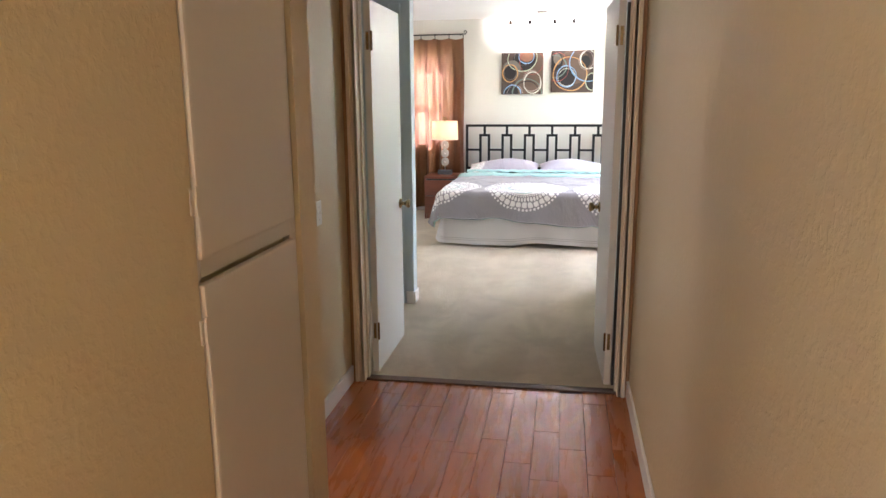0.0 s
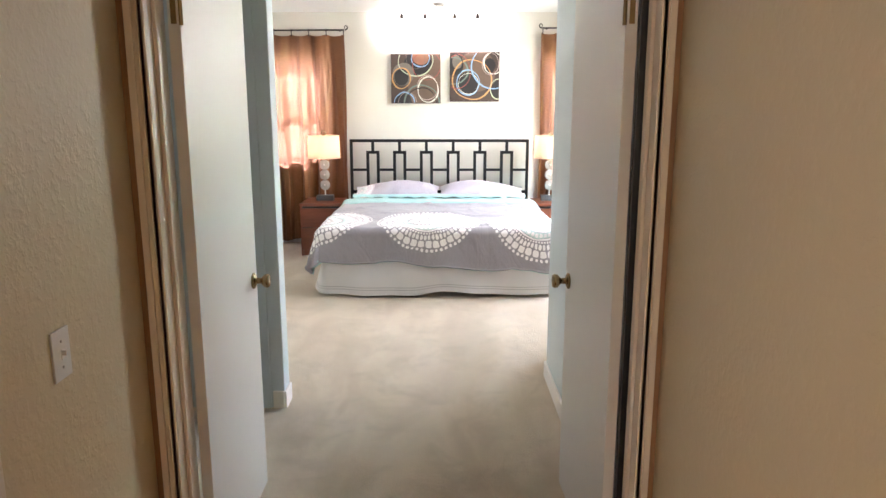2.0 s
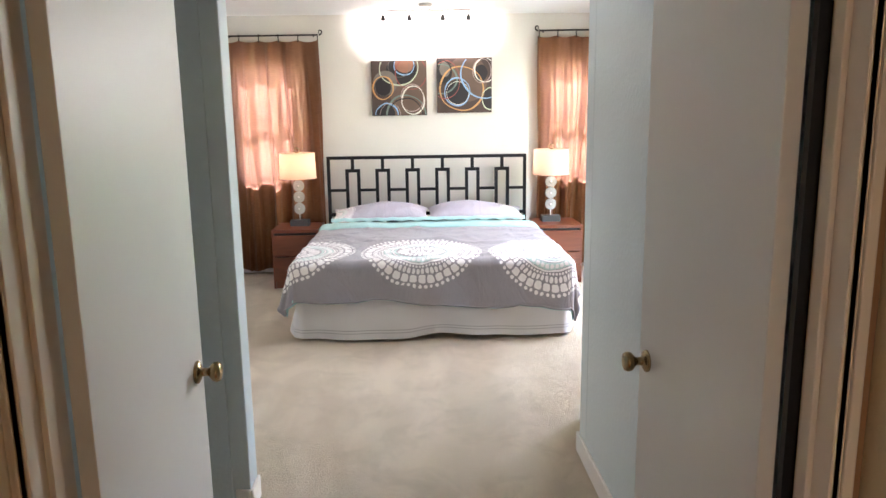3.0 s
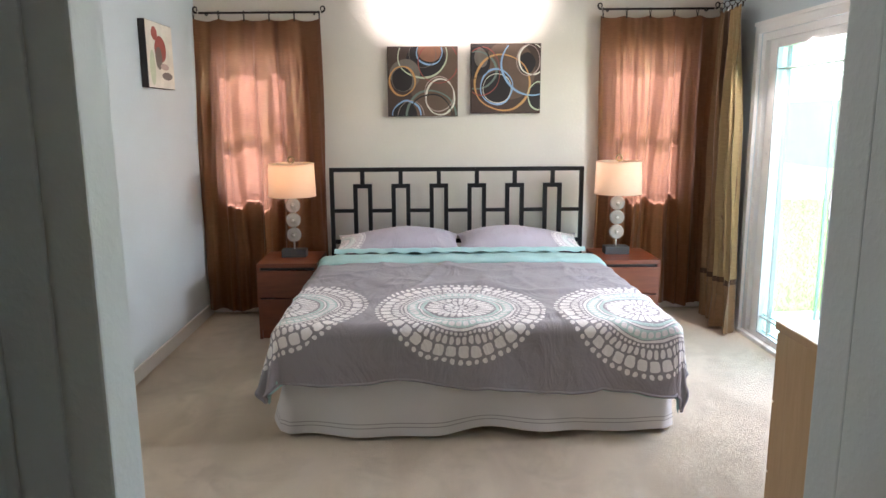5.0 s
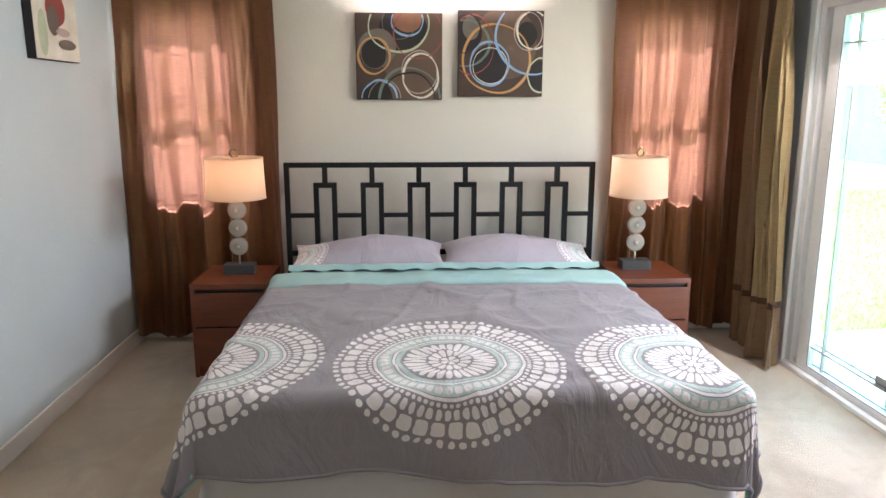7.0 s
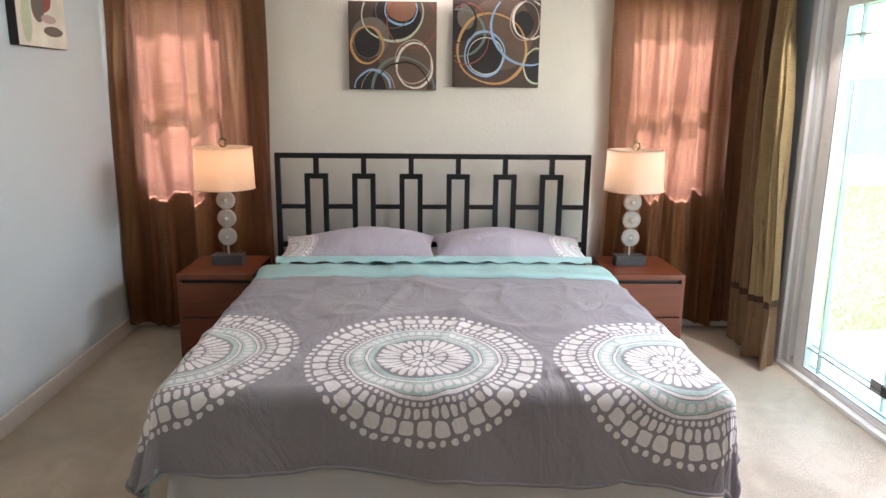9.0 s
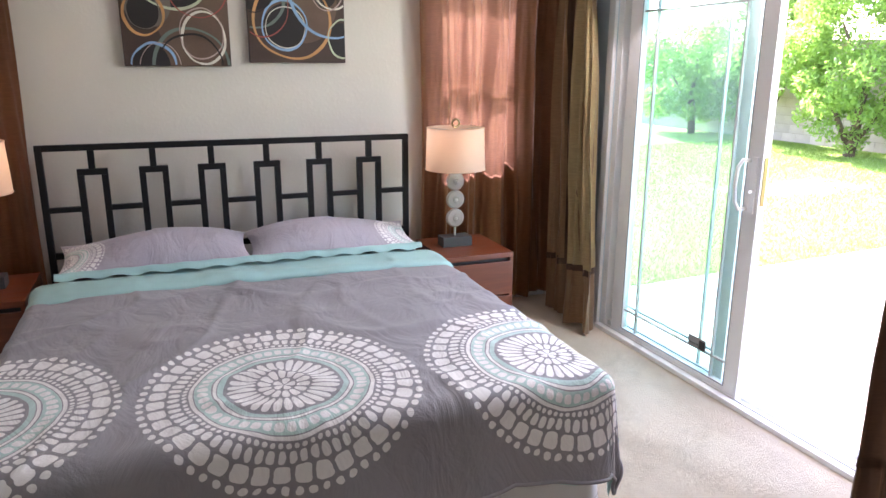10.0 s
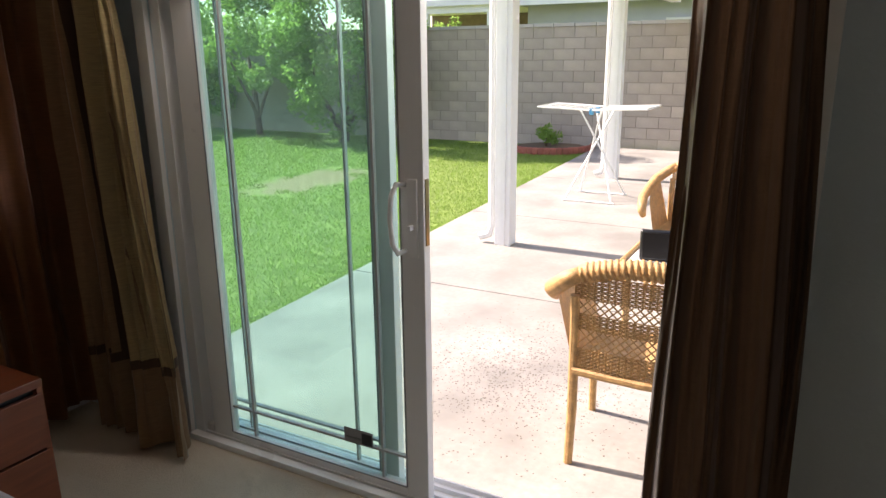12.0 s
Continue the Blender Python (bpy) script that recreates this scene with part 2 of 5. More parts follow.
def printed_cloth(name, centre, step, count, rx, ry, turn=0.0, ground=(0.268, 0.256, 0.28), white=(0.80, 0.78, 0.78), teal=(0.43, 0.58, 0.56)):
    """Cloth printed with round medallions; the print is laid out in metres of cloth."""
    m, tree, out = begun(name)
    tc = tree.nodes.new("ShaderNodeTexCoord")
    cut = tree.nodes.new("ShaderNodeSeparateXYZ")
    tree.links.new(tc.outputs["UV"], cut.inputs[0])
    vec = coords(tree, "UV")
    wob, wob2 = grain(tree, vec, 9.0, 1.0), grain(tree, vec, 30.0, 1.0)
    c = lambda op, a, b=0.0, d=0.0: calc(tree, op, a, b, d)
    x, y = c("SUBTRACT", cut.outputs[0], centre[0]), c("SUBTRACT", cut.outputs[1], centre[1])
    if turn:
        x, y = c("ADD", c("MULTIPLY", x, math.cos(turn)), c("MULTIPLY", y, math.sin(turn))), c("SUBTRACT", c("MULTIPLY", y, math.cos(turn)), c("MULTIPLY", x, math.sin(turn)))
    if count > 1:
        k = c("ROUND", c("DIVIDE", x, step))
        k = c("MAXIMUM", c("MINIMUM", k, 1.0), -1.0)
        x = c("SUBTRACT", x, c("MULTIPLY", k, step))
    x, y = c("DIVIDE", x, rx), c("DIVIDE", y, ry)
    r = c("SQRT", c("ADD", c("MULTIPLY", x, x), c("MULTIPLY", y, y)))
    r = c("ADD", r, c("MULTIPLY", c("SUBTRACT", wob, 0.5), 0.03))
    th = c("ADD", c("DIVIDE", c("ARCTAN2", y, x), 2 * math.pi), 0.5)
    th = c("ADD", th, c("MULTIPLY", c("SUBTRACT", wob2, 0.5), 0.006))

    def band(r0, r1):
        return c("MULTIPLY", c("GREATER_THAN", r, r0), c("LESS_THAN", r, r1))

    def cells(r0, r1, n, gap, p=3.0):
        d = c("DIVIDE", c("MULTIPLY", c("ABSOLUTE", c("SUBTRACT", c("FRACT", c("MULTIPLY", th, float(n))), 0.5)), 2.0), 1 - gap)
        q = c("ABSOLUTE", c("DIVIDE", c("SUBTRACT", r, (r0 + r1) / 2), (r1 - r0) / 2))
        return c("LESS_THAN", c("ADD", c("POWER", d, p), c("POWER", q, p)), 1.0)

    def union(*some):
        total = some[0]
        for one in some[1:]:
            total = c("MAXIMUM", total, one)
        return total

    teals = union(band(0.505, 0.62), band(0.425, 0.465))
    whites = union(cells(0.948, 1.0, 68, 0.40, 2.2), cells(0.815, 0.93, 40, 0.2, 4.0), cells(0.715, 0.80, 66, 0.30, 2.6), cells(0.668, 0.702, 84, 0.35, 2.2), band(0.628, 0.655),
                   cells(0.525, 0.60, 46, 0.22, 3.0), band(0.472, 0.495), cells(0.205, 0.40, 30, 0.2, 3.0), cells(0.09, 0.19, 14, 0.2, 3.0), cells(0.0, 0.078, 5, 0.25, 3.0))
    tone = mixed(tree, teals, mixed(tree, spread(tree, grain(tree, vec, 2.2, 3.0), 0.3, 0.7), tuple(0.92 * g for g in ground), tuple(1.06 * g for g in ground)), teal)
    tone = mixed(tree, whites, tone, white)
    tree.links.new(tone, out.inputs["Base Color"])
    out.inputs["Roughness"].default_value = 0.75
    out.inputs["Sheen Weight"].default_value = 0.15
    crease = calc(tree, "ADD", grain(tree, coords(tree, "UV", (1.6, 0.9, 1)), 3.2, 5.0, 0.55, 1.2), calc(tree, "MULTIPLY", grain(tree, vec, 420.0, 1.0), 0.03))
    tree.links.new(bumped(tree, crease, 0.7, 0.035), out.inputs["Normal"])
    return m


GREIGE = textured_wall("greige_wall_paint", (0.69, 0.64, 0.57), 0.2)
BLUE = textured_wall("pale_blue_wall_paint", (0.58, 0.67, 0.71), 0.22)
CREAM = textured_wall("cream_wall_paint", (0.62, 0.52, 0.34), 0.36)
CEILING = textured_wall("popcorn_ceiling_paint", (0.84, 0.84, 0.82), 0.9)
WHITE = surface("warm_white_trim_paint", (0.74, 0.65, 0.54), 0.42, vary=0.04, bump=0.06)
DOOR_WHITE = surface("white_satin_door_paint", (0.74, 0.74, 0.72), 0.40, vary=0.03, coarse=1.5, bump=0.0, fine=60.0, rv=0.01)
CUPBOARD = surface("greyed_white_cupboard_paint", (0.62, 0.57, 0.50), 0.40, vary=0.05, bump=0.08)
VINYL = surface("white_vinyl_frame", (0.85, 0.85, 0.84), 0.32, vary=0.03, bump=0.03)
BAR_GREY = surface("grey_glazing_bar", (0.48, 0.48, 0.47), 0.45, vary=0.05, bump=0.02)
BRASS = surface("aged_brass", (0.34, 0.26, 0.14), 0.26, 1.0, vary=0.2, fine=60)
CARPET = carpet_material()
PLANK = wood_material("reddish_laminate_plank", (0.37, 0.105, 0.022), (0.50, 0.165, 0.038), 0.26, (7, 0.7, 7), 0.35, 0.15)
SEAM = surface("dark_wood_threshold", (0.11, 0.055, 0.028), 0.5, vary=0.25)
FILLER = wood_material("bare_brown_filler", (0.27, 0.14, 0.065), (0.38, 0.21, 0.105), 0.6, (14, 14, 1.2))
CHERRY = wood_material("cherry_stained_veneer", (0.125, 0.027, 0.010), (0.205, 0.052, 0.020), 0.32, (1.5, 14, 14), 0.0, 0.25)
BIRCH = wood_material("pale_birch_veneer", (0.50, 0.33, 0.18), (0.62, 0.44, 0.27), 0.4, (14, 14, 1.2))
BLACK = surface("black_powder_coated_steel", (0.008, 0.008, 0.009), 0.5, vary=0.2, bump=0.05, spec=0.25)
IRON = surface("dark_bronze_iron", (0.025, 0.02, 0.018), 0.45, 0.7, vary=0.2)
STEEL = surface("brushed_nickel", (0.5, 0.48, 0.45), 0.3, 1.0, vary=0.1)
COPPER = fabric_material("copper_brown_taffeta", (0.12, 0.047, 0.015), (0.62, 0.31, 0.235), glow=0.16, rough=0.30, sheen=0.12)
BROWN = fabric_material("brown_taffeta", (0.042, 0.021, 0.012), (0.16, 0.085, 0.045), glow=0.12, rough=0.36)
TAN = fabric_material("tan_brown_taffeta", (0.23, 0.14, 0.075), (0.3, 0.18, 0.1), glow=0.2, rough=0.4)
GOLD = fabric_material("olive_gold_taffeta", (0.46, 0.34, 0.17), (0.55, 0.42, 0.22), glow=0.35, rough=0.4)
UMBER = fabric_material("dark_umber_band", (0.055, 0.03, 0.02), (0.1, 0.06, 0.04), glow=0.08)
SKIRT = surface("white_bed_skirt_cotton", (0.62, 0.62, 0.63), 0.85, vary=0.05, bump=0.3, fine=220, depth=0.001)
STITCH = surface("grey_stitching", (0.3, 0.3, 0.31), 0.9)
TEAL = surface("aqua_cotton_sheet", (0.34, 0.55, 0.54), 0.8, vary=0.08, coarse=5, bump=0.3, fine=9.0, depth=0.01)
MATTRESS = surface("off_white_ticking", (0.7, 0.68, 0.64), 0.9)
PLUM = surface("dark_plum_sheet", (0.045, 0.02, 0.04), 0.9)
DUVET = printed_cloth("grey_duvet_with_medallions", (-0.285, 7.79), 0.94, 3, 0.449, 0.495, -0.075)
PILLOW_L = printed_cloth("lilac_pillow_cotton", (-0.46, -0.06), 1.0, 1, 0.22, 0.24, 0.0, (0.40, 0.365, 0.42))
PILLOW_R = printed_cloth("lilac_pillow_cotton_mirrored", (0.46, -0.06), 1.0, 1, 0.22, 0.24, 0.0, (0.40, 0.365, 0.42))
SLAT = fabric_material("thin_white_blind_slat", (0.8, 0.79, 0.76), (0.85, 0.82, 0.76), glow=0.40, rough=0.5, sheen=0.0, slubs=0.03)
SHADE = fabric_material("cream_linen_lamp_shade", (0.62, 0.56, 0.47), (1.0, 0.79, 0.64), glow=0.55, rough=0.8, sheen=0.0, slubs=0.03)
CRYSTAL = frosted_glass("ribbed_clear_glass")
SLATE = surface("dark_grey_lamp_base", (0.05, 0.05, 0.05), 0.5)
GLASS = glass_material("green_tinted_double_glazing", (0.81, 0.94, 0.92), 0.02, 0.02)
CLEAR = glass_material("clear_window_pane", (0.95, 0.96, 0.95))
PLATE = surface("white_plastic_plate", (0.76, 0.75, 0.72), 0.35, vary=0.03, bump=0.0)
# black of plastic parts, also used as the shade inside gaps
DARK = surface("black_plastic_and_gap_shade", (0.012, 0.012, 0.013), 0.35)
CONCRETE = surface("pale_patio_concrete", (0.31, 0.29, 0.265), 0.85, vary=0.30, coarse=1.6, fine=26.0, bump=0.4, depth=0.004)
BLOCK = surface("tan_concrete_block", (0.45, 0.385, 0.33), 0.92, vary=0.14, coarse=3.0, fine=60.0, bump=0.6, depth=0.006, random_tone=0.3)
MORTAR = surface("grey_mortar", (0.27, 0.235, 0.20), 0.95, fine=90, bump=0.5)
CAP = surface("pale_cap_block", (0.45, 0.42, 0.39), 0.9, fine=60, bump=0.5)
RED_BRICK = surface("red_scalloped_edging", (0.36, 0.11, 0.08), 0.85, vary=0.2, random_tone=0.3)
SOIL = surface("dry_soil", (0.17, 0.115, 0.07), 1.0, vary=0.3, fine=30, bump=0.8, depth=0.01)
BARK = surface("grey_brown_bark", (0.13, 0.09, 0.06), 0.95, vary=0.35, coarse=8, fine=40, bump=0.8, depth=0.01)
WICKER = surface("honey_wicker", (0.52, 0.30, 0.12), 0.5, vary=0.3, coarse=30, fine=140, bump=0.7, depth=0.004)
CUSHION = surface("white_table_glass", (0.72, 0.72, 0.70), 0.25, vary=0.03)
POST_WHITE = surface("white_painted_post", (0.78, 0.78, 0.77), 0.5, vary=0.05, coarse=4, fine=30)
NEIGHBOUR = surface("blue_grey_house_stucco", (0.48, 0.50, 0.56), 0.9, vary=0.06)
ROOFING = surface("brown_roof_shingle", (0.20, 0.15, 0.12), 0.9, vary=0.25, coarse=6)


def leaf_material(name, dark, light, through):
    m, tree, out = begun(name)
    geo = tree.nodes.new("ShaderNodeNewGeometry")
    tone = mixed(tree, geo.outputs["Random Per Island"], dark, light)
    tree.links.new(tone, out.inputs["Base Color"])
    out.inputs["Roughness"].default_value = 0.5
    tr = tree.nodes.new("ShaderNodeBsdfTranslucent")
    tr.inputs["Color"].default_value = (*through, 1)
    mx = tree.nodes.new("ShaderNodeMixShader")
    mx.inputs[0].default_value = 0.48
    tree.links.new(out.outputs[0], mx.inputs[1])
    tree.links.new(tr.outputs[0], mx.inputs[2])
    tree.links.new(mx.outputs[0], tree.nodes["Material Output"].inputs["Surface"])
    return m


LEAF = leaf_material("mid_green_leaf", (0.07, 0.14, 0.03), (0.24, 0.36, 0.09), (0.34, 0.54, 0.12))
GRASS = leaf_material("lawn_grass_blade", (0.15, 0.24, 0.04), (0.31, 0.42, 0.09), (0.2, 0.34, 0.06))


def lawn_material():
    m, tree, out = begun("mown_lawn")
    vec = coords(tree)
    big, mid, fine = grain(tree, vec, 0.45, 4.0, 0.6, 0.6), grain(tree, vec, 3.0, 4.0), grain(tree, vec, 45.0, 3.0)
    tone = mixed(tree, spread(tree, mid, 0.3, 0.7), (0.17, 0.25, 0.05), (0.29, 0.38, 0.09))
    tone = mixed(tree, spread(tree, fine, 0.4, 0.65, 0.0, 0.6), tone, (0.12, 0.19, 0.04))
    cut = tree.nodes.new("ShaderNodeSeparateXYZ")
    tree.links.new(vec, cut.inputs[0])
    px, py = (calc(tree, "DIVIDE", calc(tree, "SUBTRACT", cut.outputs[k], c), r) for k, c, r in ((0, 7.9, 1.25), (1, 13.4, 0.55)))
    far = calc(tree, "ADD", calc(tree, "SQRT", calc(tree, "ADD", calc(tree, "MULTIPLY", px, px), calc(tree, "MULTIPLY", py, py))), calc(tree, "MULTIPLY", calc(tree, "SUBTRACT", mid, 0.5), 1.6))
    tone = mixed(tree, spread(tree, far, 0.75, 1.1, 0.85, 0.0), tone, (0.32, 0.24, 0.14))
    tree.links.new(tone, out.inputs["Base Color"])
    out.inputs["Roughness"].default_value = 1.0
    tree.links.new(bumped(tree, fine, 0.9, 0.03), out.inputs["Normal"])
    return m


LAWN = lawn_material()


def paint(name, colour):
    return surface(name, colour, 0.55, vary=0.18, coarse=7.0, fine=70.0, bump=0.2)


ART_BROWN = paint("brown_canvas_paint", (0.062, 0.037, 0.029))
ART = {k: paint(k + "_canvas_paint", v) for k, v in dict(black=(0.016, 0.013, 0.014), green=(0.50, 0.56, 0.40), blue=(0.26, 0.43, 0.66), orange=(0.56, 0.29, 0.11), taupe=(0.16, 0.135, 0.115),
       cream=(0.74, 0.71, 0.62), rose=(0.48, 0.36, 0.33), sage=(0.15, 0.20, 0.17), rust=(0.30, 0.13, 0.075), red=(0.33, 0.075, 0.06), cocoa=(0.13, 0.08, 0.055)).items()}


# ---- building helpers ----
def linked(name, bm, material, parent=None, label="", smooth=False, flip=False):
    if flip:
        bmesh.ops.reverse_faces(bm, faces=bm.faces)
    me = bpy.data.meshes.new(name)
    bm.normal_update()
    bm.to_mesh(me)
    bm.free()
    me.materials.append(material)
    if smooth:
        me.shade_smooth()
    ob = new(name, me)
    if parent is not None:
        ob.parent = parent
    if label:
        ob["label"] = label
    return ob


def part(name, bm, material, parent, label="", smooth=False):
    return linked(name, bm, material, parent, label, smooth)


def thing(name, m, label, category, group=""):
    ob = new(name)
    ob.empty_display_size = 0.1
    ob.matrix_world = m
    return tagged(ob, label, category, group)


def structure(name, bm, material, label="", category="", smooth=False):
    return tagged(linked(name, bm, material, None, "", smooth), label, category, "", "structure")


def block(bm, x0, x1, y0, y1, z0, z1, bevel=0.0):
    vs = [bm.verts.new((x, y, z)) for x in (x0, x1) for y in (y0, y1) for z in (z0, z1)]
    fs = [bm.faces.new([vs[k] for k in f]) for f in ((0, 1, 3, 2), (4, 6, 7, 5), (0, 4, 5, 1), (2, 3, 7, 6), (0, 2, 6, 4), (1, 5, 7, 3))]
    if bevel:
        edges = list({e for f in fs for e in f.edges})
        bmesh.ops.bevel(bm, geom=edges, offset=bevel, segments=2, affect="EDGES", profile=0.6)
    return bm


def box(*size, bevel=0.0):
    return block(bmesh.new(), *size, bevel=bevel)


def boxes(*some, bevel=0.0):
    bm = bmesh.new()
    for size in some:
        one = box(*size, bevel=bevel)
        me = bpy.data.meshes.new("piece")
        one.to_mesh(me)
        one.free()
        bm.from_mesh(me)
        bpy.data.meshes.remove(me)
    return bm


def sweep(bm, points, radius, seg=8, closed=False):
    """A round bar along points; radius may be one number or one for each point."""
    pts = [Vector(p) for p in points]
    radii = radius if isinstance(radius, (list, tuple)) else [radius] * len(pts)
    rings, up = [], None
    for k, p in enumerate(pts):
        a = pts[k - 1] if k or closed else pts[k]
        b = pts[(k + 1) % len(pts)] if k < len(pts) - 1 or closed else pts[k]
        way = (b - a).normalized()
        side = up if up is not None else way.orthogonal()
        side = (side - way * side.dot(way)).normalized()
        up, other = side, way.cross(side)
        rings.append([bm.verts.new(p + radii[k] * (math.cos(2 * math.pi * n / seg) * side + math.sin(2 * math.pi * n / seg) * other)) for n in range(seg)])
    last = len(rings) if closed else len(rings) - 1
    for k in range(last):
        r0, r1 = rings[k], rings[(k + 1) % len(rings)]
        for n in range(seg):
            bm.faces.new((r0[n], r0[(n + 1) % seg], r1[(n + 1) % seg], r1[n]))
    if not closed:
        bm.faces.new(list(reversed(rings[0])))
        bm.faces.new(rings[-1])
    return bm


def bar(points, radius, seg=8, closed=False):
    return sweep(bmesh.new(), points, radius, seg, closed)


def lathe(profile, seg=24, axis="z"):
    """A turned body from (radius, height) pairs."""
    bm = bmesh.new()
    rings = []
    for r, h in profile:
        ring = []
        for n in range(seg):
            a = 2 * math.pi * n / seg
            c, s = r * math.cos(a), r * math.sin(a)
            ring.append(bm.verts.new((c, s, h) if axis == "z" else (h, c, s) if axis == "x" else (s, h, c)))
        rings.append(ring)
    for r0, r1 in zip(rings, rings[1:]):
        for n in range(seg):
            bm.faces.new((r0[n], r0[(n + 1) % seg], r1[(n + 1) % seg], r1[n]))
    for ring, flip in ((rings[0], True), (rings[-1], False)):
        if (ring[0].co - ring[seg // 2].co).length > 1e-5:
            bm.faces.new(list(reversed(ring)) if flip else ring)
    bmesh.ops.remove_doubles(bm, verts=bm.verts, dist=1e-6)
    return bm


def sheet(nu, nv, place, uv=None):
    """A grid of cloth: place(a, b) gives a point for a and b from 0 to 1."""
    bm = bmesh.new()
    layer = bm.loops.layers.uv.new("cloth") if uv else None
    grid = [[bm.verts.new(place(i / nu, j / nv)) for j in range(nv + 1)] for i in range(nu + 1)]
    for i in range(nu):
        for j in range(nv):
            f = bm.faces.new((grid[i][j], grid[i + 1][j], grid[i + 1][j + 1], grid[i][j + 1]))
            if uv:
                for loop, (a, b) in zip(f.loops, ((i, j), (i + 1, j), (i + 1, j + 1), (i, j + 1))):
                    loop[layer].uv = uv(a / nu, b / nv)
    return bm


# ---- structure ----
CEIL, HALL_CEIL, PATIO = 2.56, 2.44, -0.12
NORTH, WEST, EAST = 9.90, -2.22, 1.88
structure("floor_bedroom", box(-4.0, 2.02, 3.81, 9.95, -0.1, 0.0), CARPET, "worn beige cut-pile bedroom carpet", "carpet")
structure("floor_hall_base", box(-2.6, 0.6, -3.0, 3.81, -0.1, -0.012), SEAM, "dark underlay below hall planks", "floor")
structure("ceiling_bedroom", box(-4.2, 2.3, 3.88, 10.1, CEIL, CEIL + 0.12), CEILING, "white popcorn bedroom ceiling", "ceiling")
structure("ceiling_hall", box(-2.7, 0.7, -3.1, 3.88, HALL_CEIL, HALL_CEIL + 0.24), CEILING, "white hall ceiling", "ceiling")
# headboard wall with its two window openings
WINDOWS = ((-2.07, -1.48), (0.99, 1.59))
SILL, HEAD = 0.98, 2.15
structure("wall_north", boxes((-4.0, WINDOWS[0][0], NORTH, 10.06, -0.1, CEIL), (WINDOWS[0][1], WINDOWS[1][0], NORTH, 10.06, -0.1, CEIL), (WINDOWS[1][1], 2.05, NORTH, 10.06, -0.1, CEIL),
          *((a, b, NORTH, 10.06, z0, z1) for a, b in WINDOWS for z0, z1 in ((-0.1, SILL), (HEAD, CEIL)))), GREIGE, "greige textured headboard wall", "wall")
structure("wall_west", box(-2.36, WEST, 7.88, NORTH, -0.1, CEIL), BLUE, "pale blue side wall", "wall")
structure("wall_alcove", box(-4.0, WEST - 0.14, 7.88, 8.0, -0.1, CEIL), GREIGE, "greige wall beside the alcove", "wall")
structure("wall_alcove_end", box(-4.1, -4.0, 5.30, 8.0, -0.1, CEIL), BLUE, "pale blue alcove wall", "wall")
structure("wall_corner", box(-4.0, -1.0, 5.30, 5.42, -0.1, CEIL, bevel=0.006), BLUE, "pale blue wall corner beside the entry", "wall")
structure("wall_entry_west", box(-1.66, -1.55, 3.88, 5.30, -0.1, CEIL), BLUE, "pale blue wall behind the door", "wall")
structure("wall_entry_east", box(0.44, 0.56, 3.88, 5.61, -0.1, CEIL, bevel=0.006), BLUE, "pale blue wall behind the door", "wall")
structure("wall_south", box(0.44, 2.05, 5.61, 5.735, -0.1, CEIL, bevel=0.006), BLUE, "pale blue bedroom wall", "wall")
# patio wall with the sliding door's opening
SL0, SL1, SLH = 6.99, 9.20, 2.13
structure("wall_east", boxes((EAST, 2.05, 5.735, SL0, -0.12, CEIL), (EAST, 2.05, SL1, NORTH, -0.12, CEIL), (EAST, 2.05, SL0, SL1, SLH, CEIL)), BLUE, "pale blue wall round the patio door", "wall")
# wall between hall and bedroom, hall side walls
OL, OR, OH = -0.955, 0.41, 2.06
structure("wall_entry", boxes((-2.7, OL - 0.02, 3.76, 3.88, -0.1, CEIL), (OR + 0.02, 0.7, 3.76, 3.88, -0.1, CEIL), (OL - 0.02, OR + 0.02, 3.76, 3.88, OH + 0.02, CEIL)), CREAM, "cream wall round the double door", "wall")
structure("wall_hall_east", box(0.47, 0.6, -3.0, 3.76, -0.1, HALL_CEIL), CREAM, "cream textured hall wall", "wall")
structure("wall_hall_west", boxes((-1.15, -1.03, 3.02, 3.76, -0.1, HALL_CEIL), (-1.15, -1.03, 2.235, 3.02, 2.06, HALL_CEIL)), CREAM, "cream textured hall wall with a switch", "wall")
# the first four pieces leave an unseen opening behind the added hall lamp
for n, piece in enumerate(((-0.75, -0.65, -3.0, -2.3, -0.1, HALL_CEIL), (-0.75, -0.65, -1.4, 1.50, -0.1, HALL_CEIL), (-0.75, -0.65, -2.3, -1.4, -0.1, 0.82), (-0.75, -0.65, -2.3, -1.4, 2.08, HALL_CEIL),
                           (-0.75, -0.65, 2.10, 2.235, -0.1, HALL_CEIL), (-1.15, -0.75, 2.135, 2.235, -0.1, HALL_CEIL), (-0.75, -0.69, 1.50, 2.10, -0.1, HALL_CEIL))):
    structure(f"wall_cupboard_{n + 1}", box(*piece), CREAM, "cream textured wall round the built-in cupboard", "wall")
structure("wall_side_room", boxes((-2.6, -2.5, 2.0, 3.76, -0.1, HALL_CEIL), (-2.6, -1.15, 1.9, 2.0, -0.1, HALL_CEIL)), CREAM, "cream wall of the side room", "wall")
structure("wall_hall_end", box(-0.75, 0.6, -3.1, -3.0, -0.1, HALL_CEIL), CREAM, "cream wall at the hall's end", "wall")
# baseboards with a rounded top edge
BOARD = surface("white_baseboard_paint", (0.82, 0.80, 0.77), 0.4, vary=0.05, bump=0.06)


def skirting(x0, x1, y0, y1, name="baseboard", tall=0.095):
    structure(name, box(x0, x1, y0, y1, 0.0, tall, bevel=0.005), BOARD, "white painted wooden baseboard", "baseboard")


